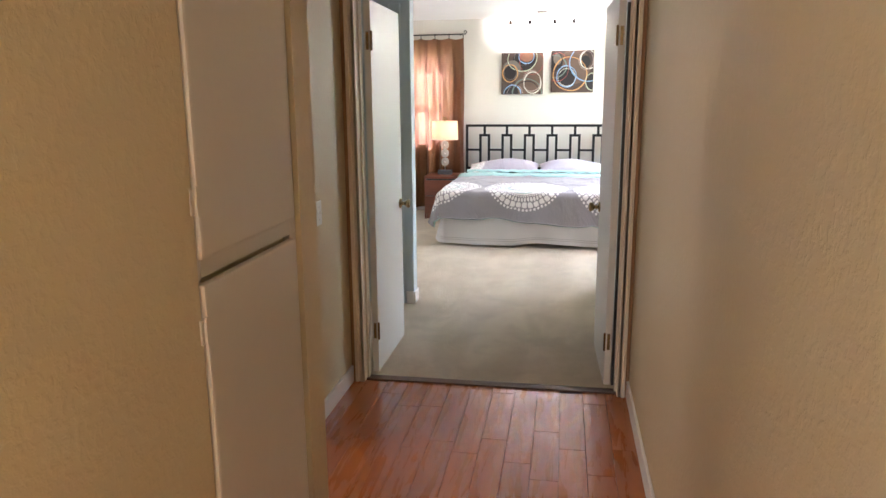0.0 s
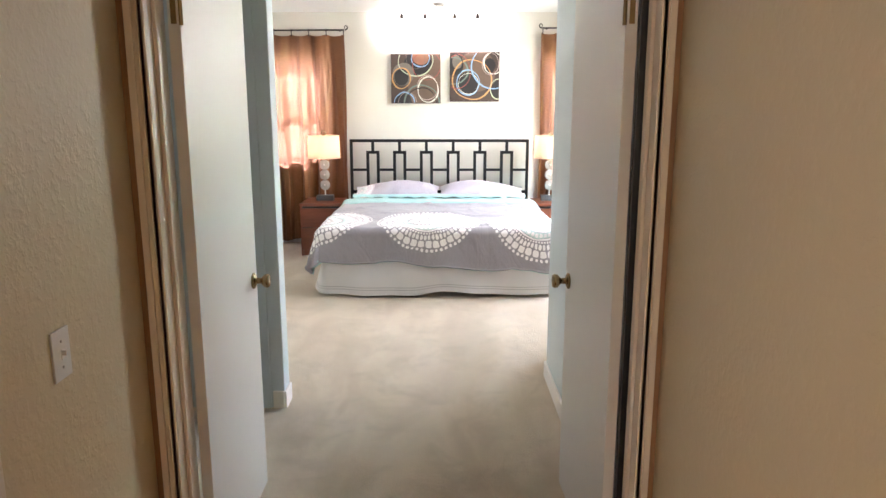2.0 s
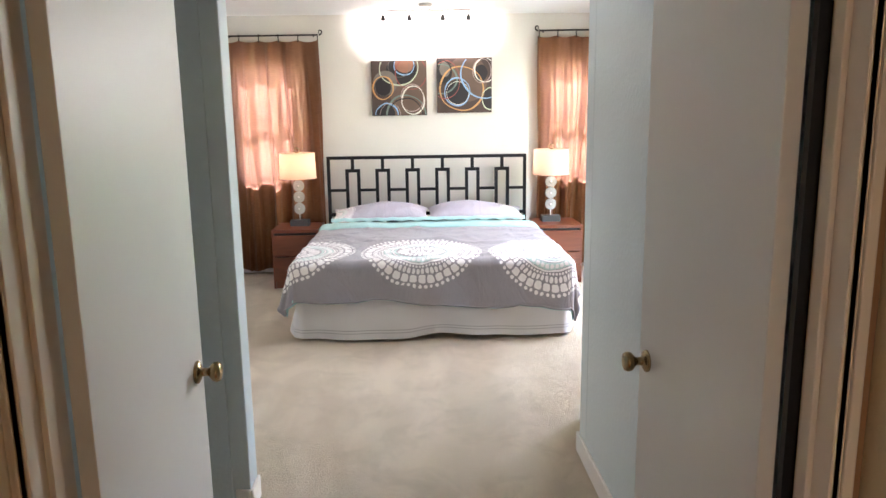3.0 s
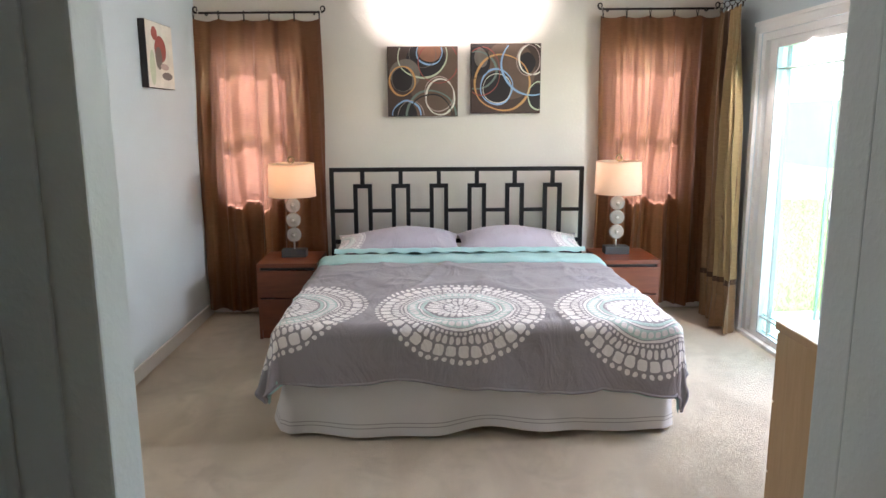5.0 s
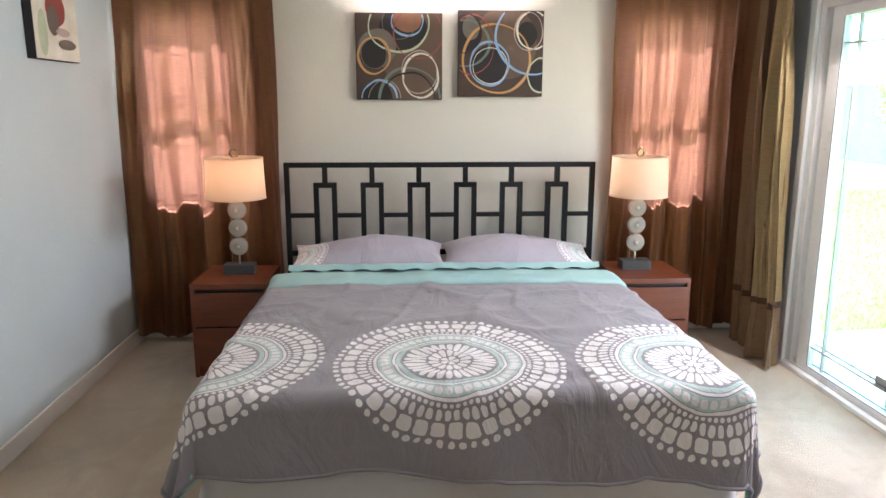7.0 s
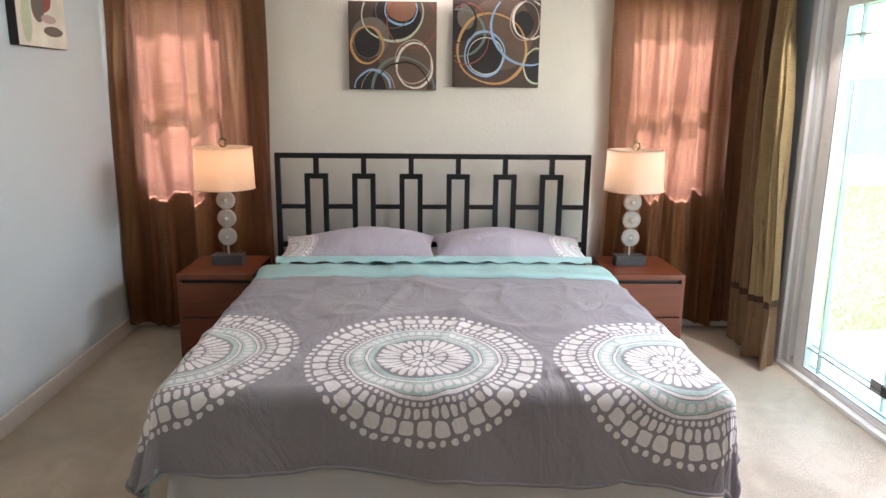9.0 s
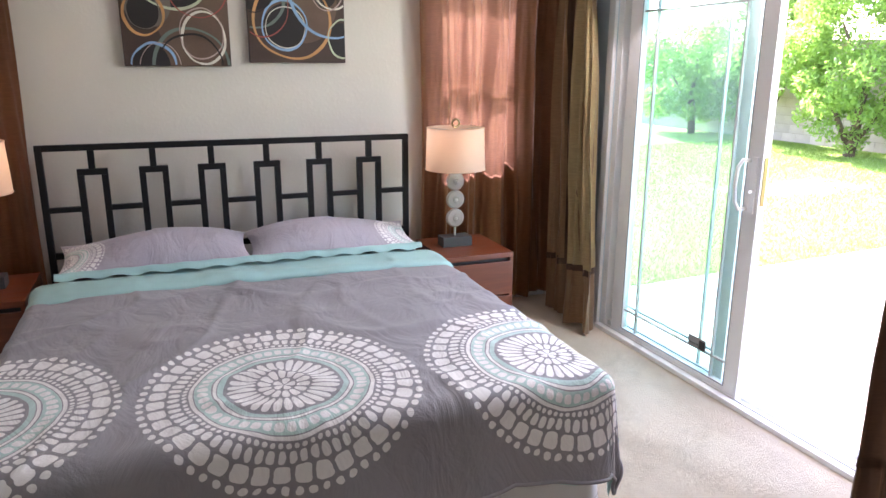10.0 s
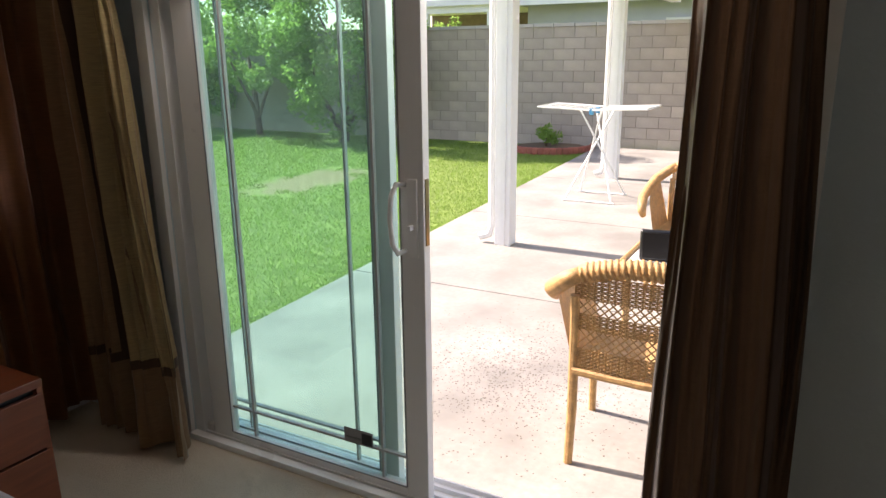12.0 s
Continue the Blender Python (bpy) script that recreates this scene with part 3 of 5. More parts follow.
skirting(WEST, WEST + 0.014, 7.88, NORTH - 0.016)
skirting(-4.0, WEST + 0.014, 7.866, 7.88)
skirting(WEST + 0.016, EAST - 0.016, NORTH - 0.014, NORTH)
skirting(-1.0, -0.987, 5.287, 5.42)
skirting(-1.06, -1.0, 5.287, 5.30)
skirting(0.426, 0.44, 3.90, 5.735)
skirting(0.426, EAST, 5.735, 5.749)
skirting(EAST - 0.014, EAST, SL1 + 0.06, NORTH - 0.016)
skirting(EAST - 0.014, EAST, 5.75, SL0 - 0.06)
skirting(-1.03, -1.016, 3.04, 3.742)
skirting(0.456, 0.47, -2.9, 3.742)
skirting(-0.65, -0.636, -2.9, 1.48)


def casing(name, runs, label, material=None):
    """Stepped door trim: a flat board with a raised outer bead."""
    return structure(name, boxes(*runs, bevel=0.003), material or WHITE, label, "trim")


# trim of the double doorway, hall side, with jambs and stops
for x0, x1, bead, name in ((OL - 0.052, OL - 0.004, OL - 0.052, "left"), (OR + 0.004, OR + 0.040, OR + 0.020, "right")):
    casing("trim_entry_" + name, [(x0, x1, 3.744, 3.76, 0.0, OH + 0.06), (bead, bead + 0.02, 3.736, 3.745, 0.0, OH + 0.06), (x0 + 0.028, x0 + 0.036, 3.740, 3.745, 0.0, OH + 0.05)], "beige-white stepped door trim")
for x0, x1, s0, s1, name in ((OL - 0.02, OL, OL, OL + 0.012, "left"), (OR, OR + 0.02, OR - 0.012, OR, "right")):
    casing("trim_jamb_" + name, [(x0, x1, 3.744, 3.89, 0.0, OH + 0.02), (s0, s1, 3.795, 3.83, 0.0, OH)], "white painted door jamb with its stop")
casing("trim_entry_head", [(OL - 0.072, OR + 0.059, 3.744, 3.76, OH + 0.06, OH + 0.11), (OL, OR, 3.744, 3.89, OH, OH + 0.02)], "white door head trim")
structure("trim_threshold", boxes((OL, OR, 3.775, 3.835, -0.004, 0.010), bevel=0.004), SEAM, "worn dark wooden threshold strip", "threshold")
# bare brown filler strips between trim and side walls, and a black strip as the hinge gap's shade
structure("trim_filler_left", box(-1.029, OL - 0.053, 3.748, 3.762, 0.0, 2.17, bevel=0.002), FILLER, "bare brown wooden filler strip", "trim")
structure("trim_filler_right", box(OR + 0.041, 0.469, 3.748, 3.762, 0.0, 2.17, bevel=0.002), FILLER, "bare brown wooden filler strip", "trim")
structure("trim_hinge_gap_shade", box(0.386, 0.409, 3.852, 3.870, 0.02, 1.99), DARK, "black strip standing for the shade in the hinge gap", "seal")
# trim of the hall's side doorway
casing("trim_side_door", [(-1.03, -1.014, 2.955, 3.035, 0.0, 2.08), (-1.014, -1.006, 3.015, 3.035, 0.0, 2.08), (-1.014, -1.009, 2.975, 2.985, 0.0, 2.08), (-1.16, -1.03, 2.93, 2.955, 0.0, 2.08)], "beige-white door trim of the side room")
part("strike_plate", box(-1.085, -1.055, 2.927, 2.931, 0.86, 0.92), BRASS, bpy.data.objects["trim_side_door"], "brass strike plate")
casing("trim_closet", [(-1.17, -1.07, 5.288, 5.30, 0.0, 2.2), (-1.17, -1.15, 5.280, 5.288, 0.0, 2.2)], "pale blue painted trim board")
bpy.data.objects["trim_closet"].data.materials[0] = BLUE


# ---- hall ----
def leaf_door(name, x, y, side, label):
    """A flush door standing open; side is +1 when its shown face looks along +x."""
    ob = thing(name, pose(x, y, 0.012, 0, 0, 0), label, "door", "double door leaves")
    ob["kind"] = "structure"
    x0, x1 = (-0.035, 0.0) if side > 0 else (0.0, 0.035)
    part("door_leaf", box(x0, x1, 0.0, 0.655, 0.0, 2.03, bevel=0.0025), DOOR_WHITE, ob)
    for z in (0.20, 1.78):
        leafs = boxes((x0 + 0.010, x1 - 0.010, -0.004, 0.0005, z, z + 0.09))
        sweep(leafs, [(x1 + 0.004 if side > 0 else x0 - 0.004, -0.004, z - 0.004), (x1 + 0.004 if side > 0 else x0 - 0.004, -0.004, z + 0.094)], 0.006, 8)
        part("hinge", leafs, BRASS, ob, "aged brass hinge")
    knob = lathe([(0.0, 0.0), (0.031, 0.0), (0.031, 0.006), (0.024, 0.010), (0.012, 0.013), (0.011, 0.032), (0.018, 0.038), (0.026, 0.046), (0.0275, 0.056), (0.024, 0.064), (0.010, 0.067), (0.0, 0.067)], 20, "x")
    if side < 0:
        bmesh.ops.scale(knob, vec=(-1, 1, 1), verts=knob.verts)
        bmesh.ops.reverse_faces(knob, faces=knob.faces)
    bmesh.ops.translate(knob, vec=(x1 if side > 0 else x0, 0.597, 0.885), verts=knob.verts)
    part("door_knob", knob, BRASS, ob, "aged brass door knob", True)
    back = lathe([(0.0, 0.0), (0.031, 0.0), (0.031, 0.006), (0.012, 0.012), (0.012, 0.03), (0.026, 0.044), (0.0275, 0.056), (0.01, 0.067), (0.0, 0.067)], 16, "x")
    if side > 0:
        bmesh.ops.scale(back, vec=(-1, 1, 1), verts=back.verts)
        bmesh.ops.reverse_faces(back, faces=back.faces)
    bmesh.ops.translate(back, vec=(x0 if side > 0 else x1, 0.597, 0.885), verts=back.verts)
    part("door_knob", back, BRASS, ob, "aged brass door knob", True)
    part("latch_plate", box((x0 + x1) / 2 - 0.012, (x0 + x1) / 2 + 0.012, 0.6545, 0.6565, 0.855, 0.915), BRASS, ob, "brass latch plate")
    return ob


door_left = leaf_door("door_1", -0.906, 3.875, 1, "white flush entry door leaf standing open")
door_right = leaf_door("door_2", 0.348, 3.875, -1, "white flush entry door leaf standing open")
door_right.rotation_euler = (0, 0, radians(2.3))

# built-in linen cupboard: two overlay doors in a shallow recess
cupboard = thing("linen_cupboard", pose(-0.65, 1.50, 0.0), "built-in linen cupboard with two greyed-white doors", "cupboard")
for z0, z1 in ((1.165, 1.215), (0.10, 0.16), (2.28, 2.40)):
    part("rail", box(-0.038, -0.016, 0.042, 0.553, z0, z1, bevel=0.002), CUPBOARD, cupboard)
for y0, y1 in ((0.001, 0.041), (0.554, 0.599)):
    part("stile", box(-0.039, -0.016, y0, y1, 0.0, HALL_CEIL - 0.002, bevel=0.002), CUPBOARD, cupboard)
for z0, z1, hinges in ((0.14, 1.158, (1.03, 0.26)), (1.212, 2.30, (1.31, 2.15))):
    leaf = part("cupboard_door", boxes((-0.015, 0.008, 0.010, 0.538, z0, z1), bevel=0.008), CUPBOARD, cupboard, "overlay cupboard door")
    for z in hinges:
        h = boxes((-0.004, 0.004, -0.010, 0.009, z, z + 0.055), (0.002, 0.010, 0.002, 0.014, z - 0.004, z + 0.059), bevel=0.002)
        part("hinge", h, CUPBOARD, leaf, "painted-over hinge")

# light switches and outlets
def plate(name, m, wide, kind, label):
    ob = thing(name, m, label, "switch" if kind == "toggle" else "outlet")
    part("cover_plate", box(0.0, 0.006, -wide / 2, wide / 2, -0.058, 0.058, bevel=0.002), PLATE, ob)
    if kind == "toggle":
        for y in ((0.0,) if wide < 0.1 else (-0.023, 0.023)):
            part("toggle", boxes((0.006, 0.008, y - 0.005, y + 0.005, -0.013, 0.013), (0.006, 0.018, y - 0.004, y + 0.004, -0.002, 0.010), bevel=0.001), PLATE, ob, "small toggle")
            for z in (-0.03, 0.03):
                part("screw", lathe([(0.0035, 0.006), (0.003, 0.0075), (0.0, 0.0075)], 10, "x"), STEEL, ob).location = (0, y, z)
    else:
        for z in (-0.02, 0.02):
            sock_part = part("socket", box(0.006, 0.0085, -0.017, 0.017, z - 0.014, z + 0.014, bevel=0.002), PLATE, ob)
            for y in (-0.006, 0.006):
                part("slot", box(0.0084, 0.009, y - 0.0012, y + 0.0012, z - 0.004, z + 0.006), DARK, sock_part, "dark slot")
    return ob


plate("light_switch", pose(-1.03, 3.31, 1.018), 0.072, "toggle", "white single toggle switch on the cream wall")
plate("light_switch", pose(WEST, 8.05, 1.045), 0.115, "toggle", "white double toggle switch on the blue wall")
plate("power_outlet", pose(WEST, 8.02, 0.285), 0.072, "outlet", "white double power outlet on the blue wall")
nail = thing("wall_nail", pose(0.47, 2.02, 1.86), "small dark nail in the hall wall", "nail")
part("shank", bar([(0.0, 0, 0), (-0.012, 0, 0.003)], 0.0022, 6), DARK, nail)

# ---- bed ----
CX = -0.21
bed = thing("bed", pose(CX, 8.6, 0.0), "king bed with mattress on a low box base", "bed")
part("box_spring", box(-0.95, 0.95, -1.02, 1.06, 0.12, 0.33, bevel=0.02), MATTRESS, bed)
part("mattress", box(-0.965, 0.965, -1.06, 1.06, 0.332, 0.545, bevel=0.06), PLUM, bed, "mattress in a dark plum sheet")
for x in (-0.85, 0.85):
    for y in (-0.9, 0.95):
        part("leg", bar([(x, y, 0.0), (x, y, 0.12)], 0.03, 10), BLACK, bed)

headboard = thing("headboard", pose(CX, 9.70, 0.0), "black square-tube steel headboard with stepped rectangles", "headboard")
HB = 0.99
T = 0.016


def tube(x0, x1, z0, z1, name="tube"):
    part(name, box(x0, x1, -T, T, z0, z1, bevel=0.002), BLACK, headboard)


tube(-HB, -HB + 2 * T, 0.0, 1.195, "post")
tube(HB - 2 * T, HB, 0.0, 1.195, "post")
tube(-HB + 2 * T, HB - 2 * T, 1.195 - 2 * T, 1.195, "top_rail")
tube(-HB + 2 * T, HB - 2 * T, 0.60, 0.60 + 2 * T, "bottom_rail")
CENTRES = [-0.736 + 0.2964 * k for k in range(6)]
W = 0.073
for k, c in enumerate(CENTRES):
    tube(c - T, c + T, 1.068, 1.195 - 2 * T, "stub")
    tube(c - W, c + W, 1.068 - 2 * T, 1.068, "step_bar")
    tube(c - W, c - W + 2 * T, 0.632, 1.068 - 2 * T, "upright")
    tube(c + W - 2 * T, c + W, 0.632, 1.068 - 2 * T, "upright")
    left = -HB + 2 * T if k == 0 else CENTRES[k - 1] + W
    part("cross_bar", box(left, c - W, -T, T, 0.846, 0.846 + 1.7 * T, bevel=0.002), BLACK, headboard)
part("cross_bar", box(CENTRES[-1] + W, HB - 2 * T, -T, T, 0.846, 0.846 + 1.7 * T, bevel=0.002), BLACK, headboard)

# duvet: flat on top, rounded over the edges, loose folds at the corners
EDGE_X, EDGE_Y, TOP, HEAD_Y = 0.955, 7.54, 0.575, 9.10
HANG_X, HANG_Y = 0.30, 0.36


def drape(u, y):
    ax, ay = max(abs(u) - EDGE_X, 0.0), max(EDGE_Y - y, 0.0)
    s = math.hypot(ax, ay)
    bx, by = max(-EDGE_X, min(EDGE_X, u)), max(y, EDGE_Y)
    fold = noise.noise((u * 2.1, y * 1.7, 3.0)) * 0.008 + noise.noise((u * 6.0, y * 4.0, 9.0)) * 0.003
    n7 = noise.noise((u * 1.5 + y * 0.8, y * 2.0 - u * 0.9, 7.0))
    n8 = noise.noise((u * 2.4 - y * 1.1, y * 1.3 + u, 17.0))
    fold += 0.010 * max(0.0, 1 - abs(n7) * 8) + 0.007 * max(0.0, 1 - abs(n8) * 9)
    top = TOP + 0.012 * math.cos(u * 1.5) + fold - 0.015 * max(0.0, (y - 8.9) / 0.2)
    if s < 1e-9:
        return (CX + bx, by, top)
    dx, dy = ax / s * (1 if u > 0 else -1), -ay / s
    r = 0.065
    if s < r * math.pi / 2:
        outw, down = r * math.sin(s / r), r * (1 - math.cos(s / r))
    else:
        rest = s - r * math.pi / 2
        turn = math.atan2(ay, ax)
        corner = math.sin(2 * turn)
        along = u if ay > ax else y
        ripple = 0.03 * math.sin(along * 7.5 + 1.0) + 0.018 * math.sin(along * 15.0 + 0.6) + (0.025 if u > 0 else 0.07) * corner * math.sin(turn * 11.0 + (0.4 if u > 0 else 2.2))
        outw = r + rest * (0.10 + (0.03 if u > 0 else 0.20) * corner) + ripple * rest * 1.7
        down = r + rest * (0.985 - 0.06 * corner)
    return (CX + bx + dx * outw, by + dy * outw, max(0.035, top - down))


def cloth_at(a, b):
    """Place on the flat cloth, which lies a little askew: its foot hem hangs lower towards the patio side."""
    return ((a - 0.5) * 2 * (EDGE_X + HANG_X + 0.02 * math.sin(b * 9)), HEAD_Y - b * (HEAD_Y - EDGE_Y + HANG_Y + 0.13 * (a - 0.55) + 0.014 * math.sin(a * 13.0) + 0.008 * math.sin(a * 31.0)))


def duvet_at(a, b):
    return drape(*cloth_at(a, b))


def lining_at(a, b):
    x, y, z = duvet_at(a, b)
    return (CX + (x - CX) * 0.986, y + 0.012 * (b > 0.5), z - 0.013)


duvet = thing("duvet", pose(0, 0, 0), "grey duvet printed with white and aqua medallions", "duvet")
part("cover", sheet(190, 170, duvet_at, lambda a, b: (CX + cloth_at(a, b)[0], cloth_at(a, b)[1])), DUVET, duvet, "", True)
part("lining", sheet(90, 80, lining_at), TEAL, duvet, "aqua cotton lining", True)
hem = bmesh.new()
sweep(hem, [duvet_at(k / 120, 1.0) for k in range(121)], 0.007, 6)
part("foot_hem", hem, surface("grey_hem", (0.268, 0.256, 0.28), 0.8), duvet, "grey stitched hem", True)
for a in (0.0, 1.0):
    part("side_hem", bar([duvet_at(a, k / 100) for k in range(101)], 0.007, 6), bpy.data.materials["grey_hem"], duvet, "", True)

# aqua sheet folded back over the duvet's head end
def fold_at(a, b):
    u = (a - 0.5) * 2 * (EDGE_X + 0.20)
    x, y, z = drape(u, 9.05)
    ang = b * math.pi * 1.25
    wav = 0.030 * noise.noise((u * 1.8, 1.0, 2.0)) + 0.006 * math.sin(u * 11)
    lift = 0.030 + 0.012 * noise.noise((u * 4.0, b, 5.0))
    yy = 9.00 + 0.290 * b + wav - 0.01 * math.cos(u)
    return (x + 0.008 * math.sin(b * 5), yy, max(0.1, z + lift * (1.0 - 0.25 * b) * min(1.0, 6 * b + 0.15) + 0.008 * math.sin(b * 7 + u * 3)))


fold = tagged(linked("folded_sheet", sheet(110, 14, fold_at), TEAL, None, "", True), "aqua cotton sheet folded back over the duvet", "sheet")
m_fold = fold.modifiers.new("thickness", "SOLIDIFY")
m_fold.thickness, m_fold.offset = 0.02, -1.0

# bed skirt
RIM = [(-0.955, 9.55), (-0.955, 7.53), (0.955, 7.53), (0.955, 9.55)]
LEN = [0.0, 2.02, 2.02 + 1.91, 2.02 * 2 + 1.91]


def rim(s):
    for k in range(3):
        if s <= LEN[k + 1] or k == 2:
            f = (s - LEN[k]) / (LEN[k + 1] - LEN[k])
            a, b = Vector(RIM[k]), Vector(RIM[k + 1])
            d = (b - a).normalized()
            p = a.lerp(b, min(max(f, 0.0), 1.0))
            ease = min(1.0, min(s - LEN[k], LEN[k + 1] - s) / 0.12)
            return p, Vector((d.y, -d.x)), max(0.0, ease)


def skirt_at(a, b):
    s = a * LEN[3]
    p, out, ease = rim(s)
    wave = 0.020 * math.sin(s * 8.0) + 0.016 * math.sin(s * 13.7 + 1.0) + 0.012 * noise.noise((s * 3, 0, 0))
    push = (0.010 + 0.045 * b + wave * b * 1.3)
    lift = 0.028 * max(0.0, math.sin(s * 4.3 + 0.5)) + 0.012 * (1 + noise.noise((s * 2.2, 4, 4)))
    return (CX + p.x + out.x * push, p.y + out.y * push, 0.345 - b * (0.335 - lift))


bed_skirt = thing("bed_skirt", pose(0, 0, 0), "white cotton bed skirt with a wavy hem", "bed skirt")
part("skirt_cloth", sheet(260, 12, skirt_at), SKIRT, bed_skirt, "", True)
for b0 in (0.80, 0.86):
    def stitch_at(a, b, b0=b0):
        x, y, z = skirt_at(a, b0 + 0.012 * b)
        p, out, ease = rim(a * LEN[3])
        return (x + out.x * 0.002, y + out.y * 0.002, z)
    part("stitched_line", sheet(260, 1, stitch_at), STITCH, bed_skirt, "grey stitched line")


def pillow(x, y, z, tilt, half, material, label, yaw=0.0):
    ob = thing("pillow", pose(x, y, z, tilt, 0, yaw), label, "pillow", "bed pillows")

    def at(side):
        def place(a, b):
            u, v = (a - 0.5) * 2, (b - 0.5) * 2
            outer = u * (-1 if x < CX else 1)
            edge = (1 - abs(u) ** (1.35 if outer > 0 else 2.4)) * (1 - abs(v) ** 2.2)
            h = 0.122 * max(edge, 0.0) ** (0.85 if outer > 0 else 0.62)
            dent = 0.012 * noise.noise((u * 2.2 + x, v * 2.0, side)) * edge
            pinch = 1 - 0.07 * (1 - v * v) * abs(u) ** 4
            return (u * half * pinch, v * 0.212 * (1 - 0.05 * (1 - u * u)), side * h * (1.0 if side > 0 else 0.5) + dent)
        return place

    uv = lambda a, b: ((a - 0.5) * 2 * half, (b - 0.5) * 0.47)
    part("pillow_top", sheet(40, 24, at(1), uv), material, ob, "", True)
    bottom = sheet(40, 24, at(-1))
    bmesh.ops.reverse_faces(bottom, faces=bottom.faces)
    part("pillow_underside", bottom, TEAL, ob, "aqua underside", True)
    def flange(a, b):
        u = (a - 0.5) * 2
        return (u * half * 0.98, -0.186 - 0.062 * b, 0.022 - 0.012 * b + 0.018 * math.sin(b * 3.0) + 0.007 * math.sin(u * 19 + x * 5) * b)
    part("flange", sheet(60, 6, flange), TEAL, ob, "aqua flat flange", True)
    return ob


pillow(-0.665, 9.462, 0.641, 9, 0.468, PILLOW_L, "lilac-grey pillow with aqua edge and white print", 1.0)
pillow(0.245, 9.462, 0.641, 9, 0.468, PILLOW_R, "lilac-grey pillow with aqua edge and white print", -1.5)


# ---- night stands and lamps ----
def night_stand(x0, label):
    w, d, h = 0.43, 0.48, 0.556
    ob = thing("night_stand", pose(x0, 9.15, 0.0), label, "night stand", "night stands beside the bed")
    part("top", box(0.0, w, -0.004, d, h - 0.030, h, bevel=0.003), CHERRY, ob)
    for a in (0.0, w - 0.02):
        part("side_panel", box(a, a + 0.02, 0.0, d, 0.0, h - 0.030), CHERRY, ob)
    part("back_panel", box(0.02, w - 0.02, d - 0.01, d, 0.04, h - 0.030), CHERRY, ob)
    part("plinth", box(0.02, w - 0.02, 0.02, 0.04, 0.0, 0.06), CHERRY, ob)
    for z0, z1 in ((0.065, 0.296), (0.306, 0.503)):
        part("drawer_front", box(0.004, w - 0.004, -0.002, 0.016, z0, z1, bevel=0.002), CHERRY, ob)
    # black panel puts the shade behind the drawer gaps into colour
    part("recess", box(0.02, w - 0.02, 0.025, 0.03, 0.30, 0.526), DARK, ob, "black panel standing for the shade in the grip recess")
    return ob


night_stand(0.803, "cherry-stained two-drawer night stand under a lamp")
night_stand(-1.667, "cherry-stained two-drawer night stand under a lamp")


def table_lamp(x, label):
    ob = thing("table_lamp", pose(x, 9.42, 0.556), label, "lamp", "lamps on the night stands")
    part("base", box(-0.09, 0.09, -0.05, 0.05, 0.0, 0.058, bevel=0.003), SLATE, ob)
    part("stem", bar([(0, 0, 0.058), (0, 0, 0.50)], 0.006, 10), STEEL, ob)
    for z in (0.165, 0.275, 0.383):
        disc = lathe([(0.0, -0.021), (0.016, -0.021), (0.019, -0.016), (0.046, -0.014), (0.055, -0.006), (0.056, 0.0), (0.055, 0.006), (0.046, 0.014), (0.019, 0.016), (0.016, 0.021), (0.0, 0.021)], 28, "y")
        for k in range(28):
            a = 2 * math.pi * k / 28
            for s in (-1, 1):
                sweep(disc, [(0.018 * math.cos(a), s * 0.0165, 0.018 * math.sin(a)), (0.05 * math.cos(a), s * 0.0125, 0.05 * math.sin(a))], 0.0016, 4)
        bmesh.ops.translate(disc, vec=(0, 0, z), verts=disc.verts)
        d = part("glass_disc", disc, CRYSTAL, ob, "ribbed round glass disc")
        hub = lathe([(0.0, -0.024), (0.010, -0.023), (0.010, 0.023), (0.0, 0.024)], 12, "y")
        bmesh.ops.translate(hub, vec=(0, 0, z), verts=hub.verts)
        part("hub", hub, STEEL, d, "", True)
    shade = sheet(48, 1, lambda a, b: ((0.173 - 0.008 * b) * math.cos(2 * math.pi * a), (0.173 - 0.008 * b) * math.sin(2 * math.pi * a), 0.455 + 0.236 * b))
    sh = part("shade", shade, SHADE, ob, "cream linen drum shade", True)
    for z, r in ((0.455, 0.1735), (0.691, 0.1655)):
        part("shade_rim", bar([(r * math.cos(2 * math.pi * k / 40), r * math.sin(2 * math.pi * k / 40), z) for k in range(40)], 0.0028, 6, True), SHADE, sh)
    spider = bmesh.new()
    for k in range(3):
        a = 2 * math.pi * k / 3 + 0.4
        sweep(spider, [(0, 0, 0.675), (0.164 * math.cos(a), 0.164 * math.sin(a), 0.685)], 0.002, 6)
    part("spider", spider, STEEL, ob)
    part("finial", bar([(0.022 * math.cos(2 * math.pi * k / 16), 0, 0.717 + 0.022 * math.sin(2 * math.pi * k / 16)) for k in range(16)], 0.0065, 8, True), BRASS, ob, "gold ring finial", True)
    part("bulb", lathe([(0.0, 0.50), (0.012, 0.50), (0.014, 0.53), (0.028, 0.0 + 0.60), (0.0, 0.632)], 14), CRYSTAL, ob, "", True)
    return ob


table_lamp(-1.44, "lit table lamp with stacked glass discs and a drum shade")
table_lamp(0.978, "lit table lamp with stacked glass discs and a drum shade")


